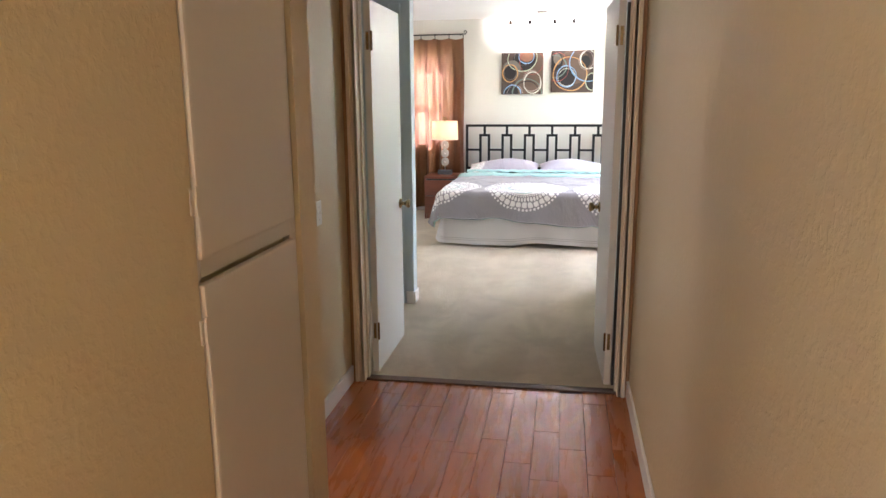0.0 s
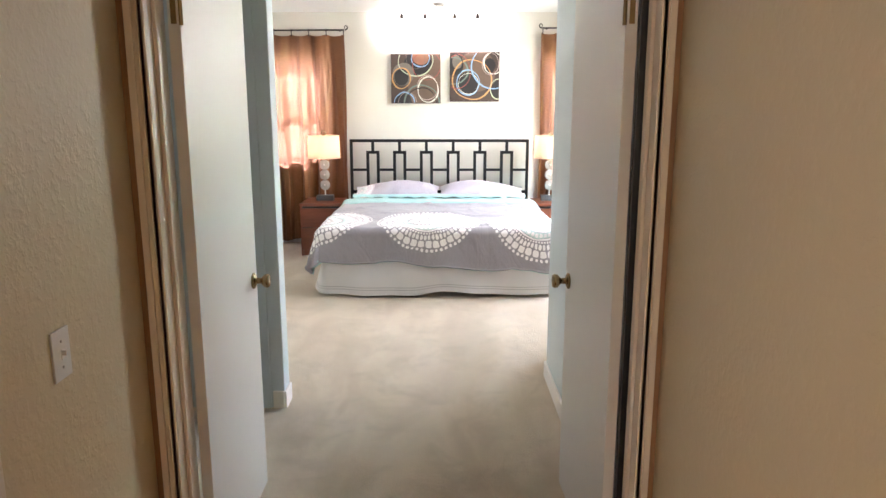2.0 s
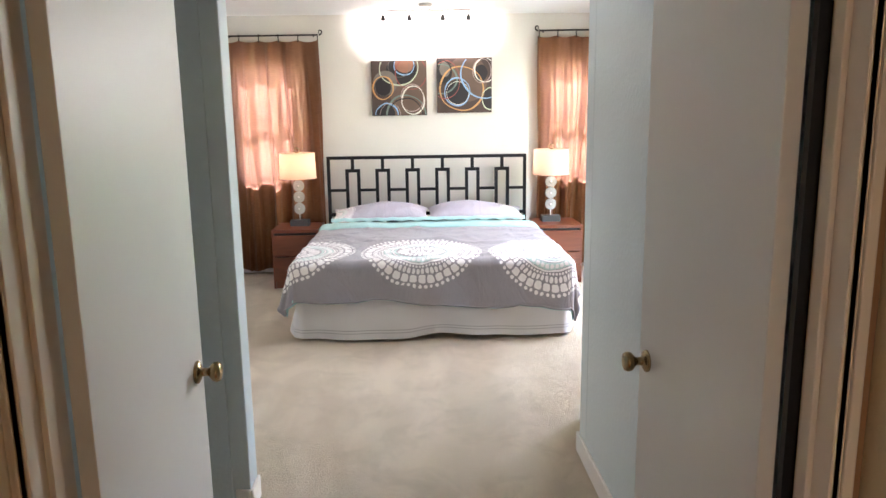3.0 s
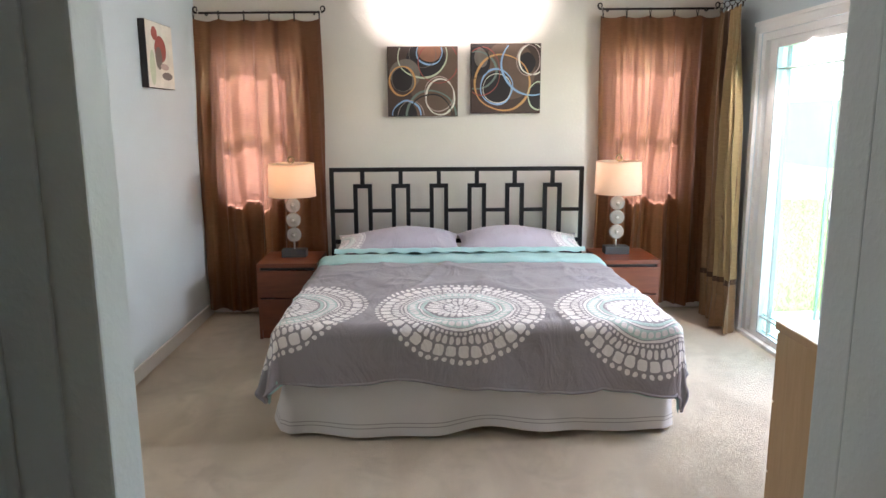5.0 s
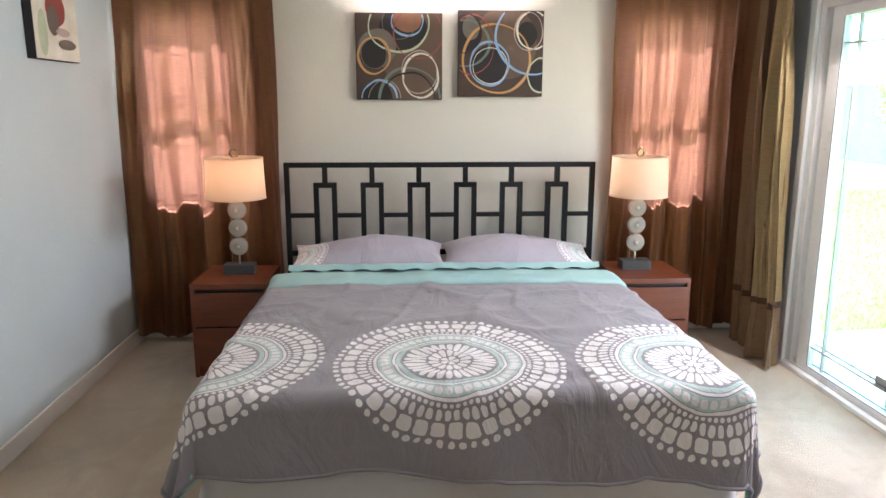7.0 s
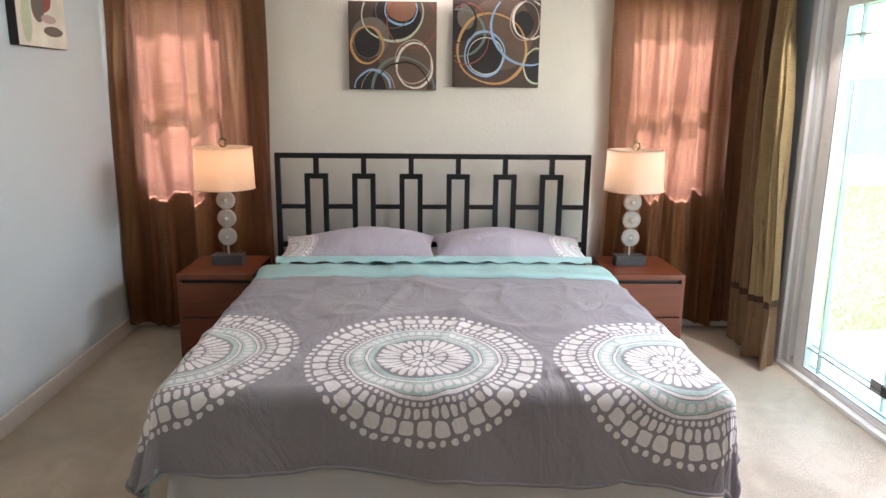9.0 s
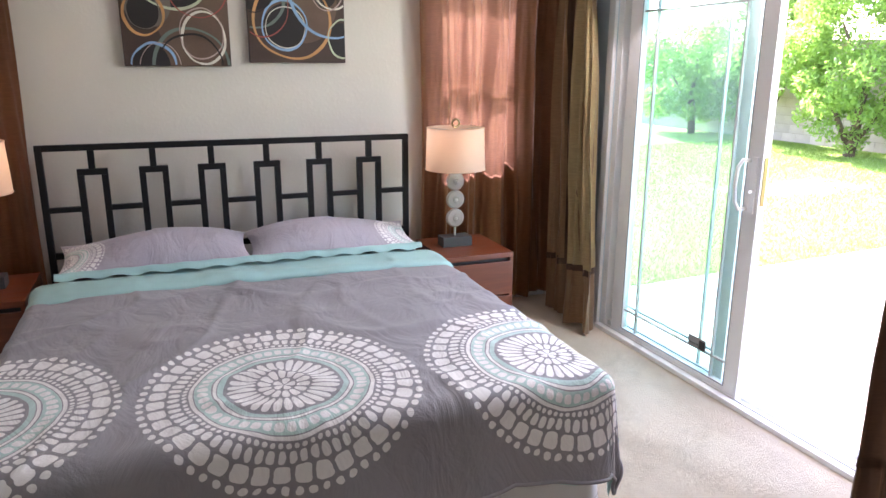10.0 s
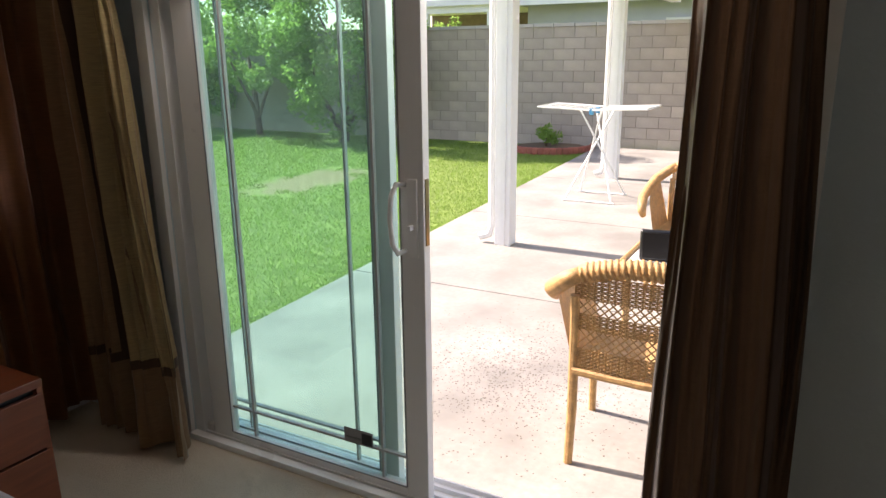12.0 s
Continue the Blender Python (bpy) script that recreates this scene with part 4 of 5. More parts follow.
# ---- canvases ----
def ring_mesh(cx, cz, rx, rz, width, wide, high, y, seed, arc=(0, 1)):
    """A hand-drawn oval line as strokes, cut off at the canvas edge."""
    n = 84
    rows = []
    for k in range(int(n * arc[0]), int(n * arc[1]) + 1):
        a = 2 * math.pi * k / n
        wob = 1 + 0.05 * noise.noise((math.cos(a) * 1.3 + seed, math.sin(a) * 1.3, seed * 1.7))
        wd = width * (0.75 + 0.5 * noise.noise((math.cos(a) * 2 + seed * 3, math.sin(a) * 2, 2.0)) ** 2 + 0.25 * math.sin(a * 2 + seed))
        pair = [(cx + (rx * wob + s * wd / 2) * math.cos(a), cz + (rz * wob + s * wd / 2) * math.sin(a)) for s in (-1, 1)]
        rows.append(pair)
    runs, joined = [], False
    for (a0, a1), (b0, b1) in zip(rows, rows[1:]):
        quad = (a0, a1, b1, b0)
        if not all(0.003 < x < wide - 0.003 and 0.003 < z < high - 0.003 for x, z in quad):
            joined = False
            continue
        if not joined:
            runs.append([(a0, a1)])
        runs[-1].append((b0, b1))
        joined = True
    if len(runs) > 1 and runs[0][0] == rows[0] and math.dist(runs[-1][-1][0], rows[0][0]) < 1e-6:
        runs[0] = runs.pop() + runs[0][1:]
    strokes = []
    for run in runs:
        bm = bmesh.new()
        vs = [[bm.verts.new((x, y, z)) for x, z in pair] for pair in run]
        for p, q in zip(vs, vs[1:]):
            bm.faces.new((p[0], p[1], q[1], q[0]))
        strokes.append(bm)
    return strokes


def disc_mesh(cx, cz, rx, rz, wide, high, y, seed):
    bm = bmesh.new()
    pts = []
    for k in range(64):
        a = 2 * math.pi * k / 64
        wob = 1 + 0.05 * noise.noise((math.cos(a) * 1.3 + seed, math.sin(a) * 1.3, seed))
        pts.append((min(max(cx + rx * wob * math.cos(a), 0.002), wide - 0.002), min(max(cz + rz * wob * math.sin(a), 0.002), high - 0.002)))
    clean = [p for k, p in enumerate(pts) if math.dist(p, pts[k - 1]) > 1e-4]
    bm.faces.new([bm.verts.new((x, y, z)) for x, z in clean])
    return bm


def canvas(name, m, wide, high, deep, shapes, label, face=None, edge=None):
    ob = thing(name, m, label, "painting", "wall canvases")
    part("canvas", box(0, wide, 0.0, deep, 0, high, bevel=0.004), edge or ART_BROWN, ob)
    layer = 0.0
    if face:
        part("painted_ground", box(0.003, wide - 0.003, -0.0012, 0.0005, 0.003, high - 0.003), face, ob, "cream painted ground")
        layer = 0.0014
    for k, (kind, tone, cx, cz, rx, rz, *w) in enumerate(shapes):
        y = -0.0006 - layer - 0.00035 * k
        if kind == "disc":
            part("painted_patch", disc_mesh(cx * wide, cz * high, rx * wide, rz * high, wide, high, y, k * 1.3), ART[tone], ob)
        else:
            for stroke in ring_mesh(cx * wide, cz * high, rx * wide, rz * high, w[0], wide, high, y, k * 1.3):
                part("painted_ring", stroke, ART[tone], ob)
    return ob


canvas("painting", pose(-0.745, 9.862, 1.583), 0.549, 0.534, 0.038, [
    ("disc", "cocoa", 0.72, 0.55, 0.42, 0.55), ("disc", "black", 0.55, 0.82, 0.28, 0.26), ("disc", "rust", 0.60, 0.93, 0.17, 0.15), ("disc", "taupe", 0.25, 0.60, 0.22, 0.22),
    ("disc", "black", 0.21, 0.53, 0.155, 0.175), ("disc", "cocoa", 0.60, 0.02, 0.30, 0.28), ("disc", "black", 0.25, 0.02, 0.17, 0.19), ("ring", "sage", 0.62, 0.01, 0.36, 0.36, 0.020),
    ("ring", "green", 0.50, 0.87, 0.35, 0.31, 0.015), ("ring", "blue", 0.60, 0.91, 0.18, 0.17, 0.014), ("ring", "orange", 0.21, 0.51, 0.18, 0.205, 0.017), ("ring", "taupe", 0.21, 0.53, 0.15, 0.17, 0.006),
    ("ring", "cream", 0.75, 0.28, 0.205, 0.26, 0.015), ("ring", "rose", 0.73, 0.32, 0.205, 0.25, 0.008), ("ring", "blue", 0.27, 0.0, 0.205, 0.225, 0.016), ("ring", "rose", 0.33, 0.0, 0.19, 0.23, 0.005),
    ("ring", "red", 0.72, 0.77, 0.28, 0.29, 0.008), ("ring", "taupe", 0.50, 0.88, 0.19, 0.18, 0.005), ("ring", "black", 0.62, 0.02, 0.30, 0.30, 0.012)],
    "square brown canvas with looping painted rings")
canvas("painting", pose(-0.095, 9.862, 1.604), 0.549, 0.534, 0.038, [
    ("disc", "cocoa", 0.55, 0.62, 0.38, 0.42), ("disc", "black", 0.08, 0.74, 0.20, 0.21), ("disc", "taupe", 0.15, 0.80, 0.10, 0.14), ("disc", "black", 0.37, 0.37, 0.21, 0.235), ("disc", "black", 0.80, 0.72, 0.12, 0.15),
    ("disc", "black", 0.97, 0.24, 0.14, 0.18), ("ring", "sage", 0.08, 0.62, 0.285, 0.27, 0.019), ("ring", "orange", 0.45, 0.44, 0.40, 0.40, 0.018), ("ring", "blue", 0.37, 0.385, 0.23, 0.25, 0.015),
    ("ring", "cream", 0.38, 0.36, 0.20, 0.21, 0.006), ("ring", "blue", 0.89, 0.70, 0.45, 0.43, 0.017), ("ring", "cream", 0.87, 0.77, 0.185, 0.215, 0.014), ("ring", "rose", 0.82, 0.76, 0.165, 0.22, 0.008),
    ("ring", "red", 0.16, 0.60, 0.25, 0.345, 0.008), ("ring", "green", 0.97, 0.25, 0.15, 0.20, 0.012), ("ring", "black", 0.06, 0.74, 0.21, 0.23, 0.010)],
    "square brown canvas with looping painted rings")
canvas("picture", pose(WEST + 0.045, 8.755, 1.768, 0, 0, 90), 0.47, 0.415, 0.044, [
    ("disc", "green", 0.18, 0.30, 0.10, 0.26), ("disc", "red", 0.50, 0.60, 0.22, 0.20), ("disc", "red", 0.30, 0.82, 0.11, 0.10), ("disc", "taupe", 0.42, 0.46, 0.13, 0.17), ("disc", "taupe", 0.70, 0.20, 0.20, 0.06),
    ("disc", "rose", 0.62, 0.34, 0.16, 0.05)], "small cream canvas with red and aqua patches and dark sides", ART["cream"], ART["black"])

# ---- ceiling track light ----
track = thing("track_light", pose(-0.205, 9.25, CEIL), "slim four-head ceiling track light, switched on", "lamp")
part("track_bar", bar([(-0.41, 0.0, -0.055), (0.41, 0.0, -0.055)], 0.008, 8), STEEL, track)
part("canopy", lathe([(0.0, -0.022), (0.05, -0.022), (0.06, -0.012), (0.06, 0.0)], 20), STEEL, track, "", True)
for x in (-0.03, 0.03):
    part("hanger", bar([(x, 0, -0.02), (x * 1.3, 0, -0.055)], 0.005, 6), STEEL, track)
for sx in SPOTS:
    head = part("spot_head", bar([(sx + 0.205, 0, -0.055), (sx + 0.205, 0, -0.10)], 0.004, 6), STEEL, track)
    part("lamp_cup", bar([(sx + 0.205, -0.012, -0.095), (sx + 0.205, -0.005, -0.112), (sx + 0.205, 0.004, -0.140)], [0.010, 0.018, 0.022], 12), IRON, head, "small dark metal cup")


# ---- windows, blinds and curtains ----
for n, (a, b) in enumerate(WINDOWS):
    win = thing(f"window_{n + 1}", pose(a, NORTH, SILL), "white vinyl window behind a curtain", "window")
    win["kind"] = "structure"
    w, h = b - a, HEAD - SILL
    for nm, bm in (("window_frame", boxes((0, 0.04, 0.09, 0.15, 0, h), (w - 0.04, w, 0.09, 0.15, 0, h), (0.04, w - 0.04, 0.09, 0.15, 0, 0.04), (0.04, w - 0.04, 0.09, 0.15, h - 0.04, h), (0.04, w - 0.04, 0.10, 0.14, h / 2 - 0.04, h / 2 + 0.04), *(((w - 0.19, w - 0.15, 0.09, 0.15, 0.04, h - 0.04),) if n == 0 else ()))),
                   ("window_sill", box(0.0, w, 0.0, 0.09, 0.0, 0.02, bevel=0.003))):
        part(nm, bm, VINYL, win)
    for z0, z1 in ((0.04, h / 2 - 0.02), (h / 2 + 0.02, h - 0.04)):
        pane = part("pane", box(0.04, w - 0.04, 0.118, 0.122, z0, z1), CLEAR, win)
        pane.visible_shadow = False
    blind = thing("window_blind", pose(a, NORTH + 0.045, SILL), "half-open white slatted blind behind the curtain", "blind", "window blinds")
    part("head_rail", box(0.01, w - 0.01, -0.018, 0.018, h - 0.05, h - 0.012), VINYL, blind)
    for k in range(70):
        slat = box(0.012, w - 0.012, -0.0074, 0.0074, -0.0004, 0.0004)
        bmesh.ops.rotate(slat, cent=(0, 0, 0), matrix=Matrix.Rotation(radians(10 + 20 * noise.noise((k * 0.83, n * 7.0, 0))), 3, "X"), verts=slat.verts)
        bmesh.ops.rotate(slat, cent=(w / 2, 0, 0), matrix=Matrix.Rotation(radians(0.5 * noise.noise((k * 1.7, n * 3.0, 5.0))), 3, "Y"), verts=slat.verts)
        bmesh.ops.translate(slat, vec=(0, 0, 0.075 + k * 0.0146 + 0.003 * noise.noise((k * 1.31, n * 5.0, 8.0))), verts=slat.verts)
        part("slat", slat, SLAT, blind)


def rod(name, p0, p1, label, wall):
    p0, p1 = Vector(p0), Vector(p1)
    ob = thing(name, Matrix.Translation(p0), label, "curtain rod", "curtain rods")
    d = p1 - p0
    way = d.normalized()
    part("rod", bar([(0, 0, 0), d], 0.0085, 10), IRON, ob)
    for end, s in ((Vector((0, 0, 0)), -1), (d, 1)):
        curl = [end + way * s * (0.012 + 0.022 * math.sin(k / 14 * 5.2) + 0.0016 * k) + Vector((0, 0, 0.022 * (1 - math.cos(k / 14 * 5.2)))) for k in range(15)]
        part("finial", bar(curl, [0.008 - 0.0003 * k for k in range(15)], 8), IRON, ob, "scrolled iron finial", True)
    for f in (0.05, 0.95):
        p = d * f
        part("bracket", bar([p, p + Vector(wall) * 0.5 + Vector((0, 0, -0.012)), p + Vector(wall)], 0.006, 6), IRON, ob)
    return ob


rod("curtain_rod", (-2.16, 9.82, 2.36), (-1.25, 9.82, 2.365), "dark iron curtain rod with scrolled ends", (0, 0.08, 0))
rod("curtain_rod", (0.92, 9.82, 2.385), (1.78, 9.82, 2.39), "dark iron curtain rod with scrolled ends", (0, 0.08, 0))
rod("curtain_rod", (1.78, 9.50, 2.40), (1.78, 6.62, 2.40), "long dark iron curtain rod over the patio door", (0.10, 0, 0))


def curtain(name, start, along, wide, top, bottom, folds, deep, material, label, rings, seed, flare=0.0, lean=0.0, bands=()):
    """A hung panel: along is the unit way across it, folds run down it. bands: (z0, z1, material) strips laid on the hem."""
    ob = thing(name, Matrix.Translation(start), label, "curtain", "curtains")
    along = Vector(along)
    out = Vector((along.y, -along.x, 0))

    def at(a, b, off=0.0):
        z = top + (bottom - top) * b
        grow = 0.35 + 0.65 * min(1.0, b * 3)
        phase = folds * 2 * math.pi * (a + 0.02 * math.sin(a * 9 + seed)) + seed
        fold = (math.sin(phase) + 0.35 * math.sin(2.3 * phase + 1 + b * 1.2)) * deep * grow * (0.75 + 0.5 * noise.noise((a * 3, b * 0.8, seed)))
        fold += 0.016 * noise.noise((a * 6, b * 3, seed + 4)) + 0.012 * abs(noise.noise((a * 13, b * 1.5, seed + 6))) + 0.005 * noise.noise((a * 22, b * 14, seed + 8))
        ridge = noise.noise((a * 7.0 + 0.5 * b, b * 0.7, seed + 11))
        fold += 0.026 * max(0.0, 1 - abs(ridge) * 8) * min(1.0, b * 4) * (0.4 + b)
        pleat = noise.noise((a * 15.0 - 0.8 * b, b * 1.1, seed + 15))
        fold += 0.012 * max(0.0, 1 - abs(pleat) * 6) * min(1.0, b * 5)
        sag = -0.018 * abs(math.sin(a * math.pi * (rings - 1))) * max(0.0, 1 - b * 14)
        x = a * wide * (1 + flare * b) + lean * b + 0.008 * math.sin(b * 7 + seed + a * 5)
        p = along * x + out * (fold + off)
        return (p.x, p.y, z + sag + (0.012 * math.sin(a * 17 + seed) * (b > 0.99)))

    part("panel", sheet(max(60, int(folds * 22)), 70, at), material, ob, "", True)
    for z0, z1, a0, a1, mat in bands:
        b0, b1 = (z0 - top) / (bottom - top), (z1 - top) / (bottom - top)
        for off in (-0.0035, 0.0035):
            part("band", sheet(max(40, int(folds * 18)), max(2, int(24 * abs(b1 - b0))), lambda a, b: at(a0 + (a1 - a0) * a, b0 + (b1 - b0) * b, off)), mat, ob, "contrasting cloth band", True)
    for k in range(rings):
        a = k / (rings - 1)
        p = along * (a * wide * 0.98 + 0.01)
        c = Vector((p.x, p.y, top + 0.036))
        loop = [c + out * 0.020 * math.cos(2 * math.pi * n / 14) + Vector((0, 0, 0.022 * math.sin(2 * math.pi * n / 14))) for n in range(14)]
        part("ring", bar(loop, 0.003, 6, True), IRON, ob, "iron clip ring")
        part("clip", box(c.x - 0.005, c.x + 0.005, c.y - 0.005, c.y + 0.005, top - 0.02, top + 0.015, bevel=0.002), IRON, ob)
    return ob


curtain("curtain", (-2.205, 9.80, 0), (1, 0, 0), 0.965, 2.315, 0.05, 4.2, 0.052, COPPER, "copper-brown taffeta window curtain, backlit by the sun", 6, 1.0, 0.02)
curtain("curtain", (0.905, 9.80, 0), (1, 0, 0), 0.93, 2.335, 0.06, 4.7, 0.052, COPPER, "copper-brown taffeta window curtain, backlit by the sun", 6, 4.0, 0.0)
curtain("curtain", (1.755, 9.62, 0), (0, -1, 0), 0.36, 2.34, 0.015, 3.0, 0.05, TAN, "brown and gold striped curtain drawn beside the patio door", 5, 2.3, 0.5, 0.02,
        ((2.335, 0.40, 0.60, 1.0, GOLD), (2.335, 0.40, 0.36, 0.56, UMBER), (0.40, 0.36, 0.0, 1.0, UMBER)))
curtain("curtain", (1.74, 7.24, 0), (0, -1, 0), 0.26, 2.34, 0.015, 2.6, 0.055, BROWN, "brown taffeta curtain drawn beside the patio door", 6, 5.1, 0.45, -0.035,
        ((0.23, 0.19, 0.0, 1.0, UMBER),))


# ---- sliding patio door ----
slider = thing("door_3", pose(0, 0, 0), "white vinyl sliding patio door standing open", "sliding door")
slider["kind"] = "structure"
part("door_frame", boxes((1.885, 2.045, SL1 - 0.05, SL1, 0.0, SLH), (1.885, 2.045, SL0, SL0 + 0.05, 0.0, SLH), (1.885, 2.045, SL0 + 0.05, SL1 - 0.05, SLH - 0.05, SLH), (1.885, 2.045, SL0 + 0.05, SL1 - 0.05, -0.10, 0.012), bevel=0.003), VINYL, slider)
part("door_track", boxes(*((x, x + 0.008, SL0 + 0.05, SL1 - 0.05, 0.0121, 0.030) for x in (1.890, 1.938, 1.990, 2.034))), VINYL, slider, "grooved track")
part("roller_bump", boxes((1.90, 1.932, SL1 - 0.085, SL1 - 0.052, 0.013, 0.06), bevel=0.004), PLATE, slider)


def panel(x, y0, y1, kind, s0=0.09, s1=0.108):
    """A glazed panel; s0 and s1 are the widths of its two stiles."""
    z0, z1, rail, head = 0.016, SLH - 0.052, 0.044, 0.056
    a, b = y0 + s0, y1 - s1
    ob = part(kind, boxes((x - 0.020, x + 0.020, y0, a, z0, z1), (x - 0.020, x + 0.020, b, y1, z0, z1), (x - 0.020, x + 0.020, a, b, z0, z0 + rail), (x - 0.020, x + 0.020, a, b, z1 - head, z1), bevel=0.003), VINYL, slider)
    g = part("pane", box(x - 0.005, x + 0.005, a - 0.005, b + 0.005, z0 + rail - 0.005, z1 - head + 0.005), GLASS, ob)
    g.visible_shadow = False
    for p in (a + 0.107, b - 0.118):
        part("glazing_bar", box(x - 0.008, x + 0.008, p, p + 0.009, z0 + rail, z1 - head), BAR_GREY, ob)
    for z in (0.168, z1 - head - 0.145):
        part("glazing_bar", box(x - 0.0083, x + 0.0083, a, b, z, z + 0.009), BAR_GREY, ob)
    part("glass_seal", boxes((x - 0.0215, x - 0.019, a - 0.004, a + 0.002, z0 + rail, z1 - head), (x - 0.0215, x - 0.019, b - 0.002, b + 0.004, z0 + rail, z1 - head), (x - 0.0215, x - 0.019, a, b, z0 + rail - 0.003, z0 + rail + 0.002)), STITCH, ob, "grey rubber glazing seal")
    return ob


sliding = panel(1.916, 8.045, 9.10, "sliding_panel")
panel(1.966, 8.20, 9.150, "fixed_panel", 0.085, 0.09)
part("sill_lip", boxes((1.846, 1.884, SL0 + 0.002, SL1 - 0.002, -0.002, 0.026), bevel=0.004), VINYL, slider, "white raised sill edge")
pull = [(1.896, 8.115, 1.18), (1.862, 8.125, 1.185), (1.845, 8.135, 1.15), (1.842, 8.140, 1.07), (1.845, 8.135, 0.99), (1.862, 8.125, 0.955), (1.896, 8.115, 0.96)]
part("pull_handle", bar(pull, 0.009, 8), VINYL, sliding, "white D-shaped pull handle", True)
part("handle_plate", box(1.889, 1.897, 8.066, 8.10, 0.94, 1.20, bevel=0.003), VINYL, sliding)
part("thumb_latch", box(1.868, 1.897, 8.08, 8.092, 1.035, 1.05, bevel=0.002), VINYL, sliding)
part("lock_edge", box(1.906, 1.926, 8.0415, 8.0455, 0.98, 1.20), BRASS, sliding, "gold latch plate")
casing("trim_slider", [(1.858, 1.88, SL1, SL1 + 0.06, 0.0, SLH + 0.08), (1.858, 1.88, SL0 - 0.06, SL0, 0.0, SLH + 0.08), (1.858, 1.88, SL0, SL1, SLH, SLH + 0.08), (1.848, 1.858, SL0 - 0.06, SL1 + 0.06, SLH + 0.055, SLH + 0.08)], "white trim boards round the patio door", VINYL)

# small alarm sticker on the glass: grey label, a word line and a dark mark
sticker = part("sticker", box(1.9042, 1.9050, 8.285, 8.415, 0.170, 0.232), surface("grey_sticker", (0.30, 0.30, 0.30), 0.5, vary=0.05), sliding, "small grey alarm sticker")
part("sticker_mark", box(1.9036, 1.9041, 8.290, 8.335, 0.176, 0.222), DARK, sticker, "dark logo block")


def words(text, m, size, material, parent, name):
    cu = bpy.data.curves.new(name, "FONT")
    cu.body, cu.size, cu.extrude, cu.resolution_u = text, size, 0.0003, 3
    tmp = bpy.data.objects.new(name, cu)
    scene.collection.objects.link(tmp)
    me = bpy.data.meshes.new_from_object(tmp.evaluated_get(bpy.context.evaluated_depsgraph_get()))
    bpy.data.objects.remove(tmp)
    me.materials.append(material)
    ob = new(name, me)
    ob.parent = parent
    ob.matrix_world = m
    return ob


words("secured by", Matrix.Translation((1.9036, 8.412, 0.190)) @ Matrix(((0, 0, -1), (-1, 0, 0), (0, 1, 0))).to_4x4(), 0.017, DARK, sticker, "sticker_words")

# ---- dresser ----
dresser = thing("dresser", pose(0.56, 5.75, 0.0), "tall pale birch chest of drawers against the wall", "dresser")
part("top", box(-0.004, 0.80, 0.0, 0.405, 0.955, 0.980, bevel=0.003), BIRCH, dresser)
for x in (0.0, 0.776):
    part("side_panel", box(x, x + 0.02, 0.0, 0.385, 0.0, 0.955), BIRCH, dresser)
part("back_panel", box(0.02, 0.776, 0.0, 0.01, 0.02, 0.955), BIRCH, dresser)
for z0, z1 in ((0.06, 0.28), (0.285, 0.505), (0.51, 0.73), (0.735, 0.945)):
    part("drawer_front", box(0.003, 0.793, 0.386, 0.402, z0, z1, bevel=0.002), BIRCH, dresser)


# ---- garden ----
structure("ground", box(2.06, 400, -300, 400, -0.6, PATIO - 0.03), LAWN, "mown green lawn with a dry patch", "lawn")
structure("ground_beyond", boxes((-400, 2.06, 10.07, 400, -0.6, PATIO - 0.031), (-400, -4.2, -300, 10.07, -0.6, PATIO - 0.031)), LAWN, "mown green lawn round the house", "lawn")
def lawn_edge(x):
    """Where the concrete ends and the grass begins."""
    return 9.95 + 0.062 * x


def slanted(bm, y):
    for v in bm.verts:
        if v.co.y > y - 0.02:
            v.co.y += lawn_edge(v.co.x) - y
    return bm


patio = structure("pavement_patio", slanted(box(2.06, 13.0, 2.0, 9.76, PATIO - 0.15, PATIO - 0.012), 9.78), MORTAR, "pale worn concrete patio with joints", "patio")
for x0, x1 in ((2.06, 4.52), (4.52, 6.98), (6.98, 9.44), (9.44, 13.0)):
    part("slab", slanted(box(x0, x1 - 0.012, 2.0, 9.78, PATIO - 0.1, PATIO, bevel=0.004), 9.78), CONCRETE, patio)

rng = random.Random(7)
# paint flecks worn off the concrete beside the chair
flecks = bmesh.new()
for k in range(2400):
    x, y = rng.gauss(3.35, 0.42), rng.gauss(8.25, 0.38)
    if 2.3 < x < 4.45 and 7.2 < y < 9.5:
        r = rng.uniform(0.002, 0.0055)
        turn = rng.uniform(0, 6.3)
        flecks.faces.new([flecks.verts.new((x + r * rng.uniform(0.5, 1.5) * math.cos(turn + a), y + r * math.sin(turn + a), PATIO + 0.0012)) for a in (0, 1.3, 2.6, 3.7, 5.0)])
tagged(linked("debris", flecks, surface("grey_leaf_crumbs", (0.12, 0.10, 0.085), 0.95)), "small grey crumbs scattered on the concrete", "debris", "", "stuff")

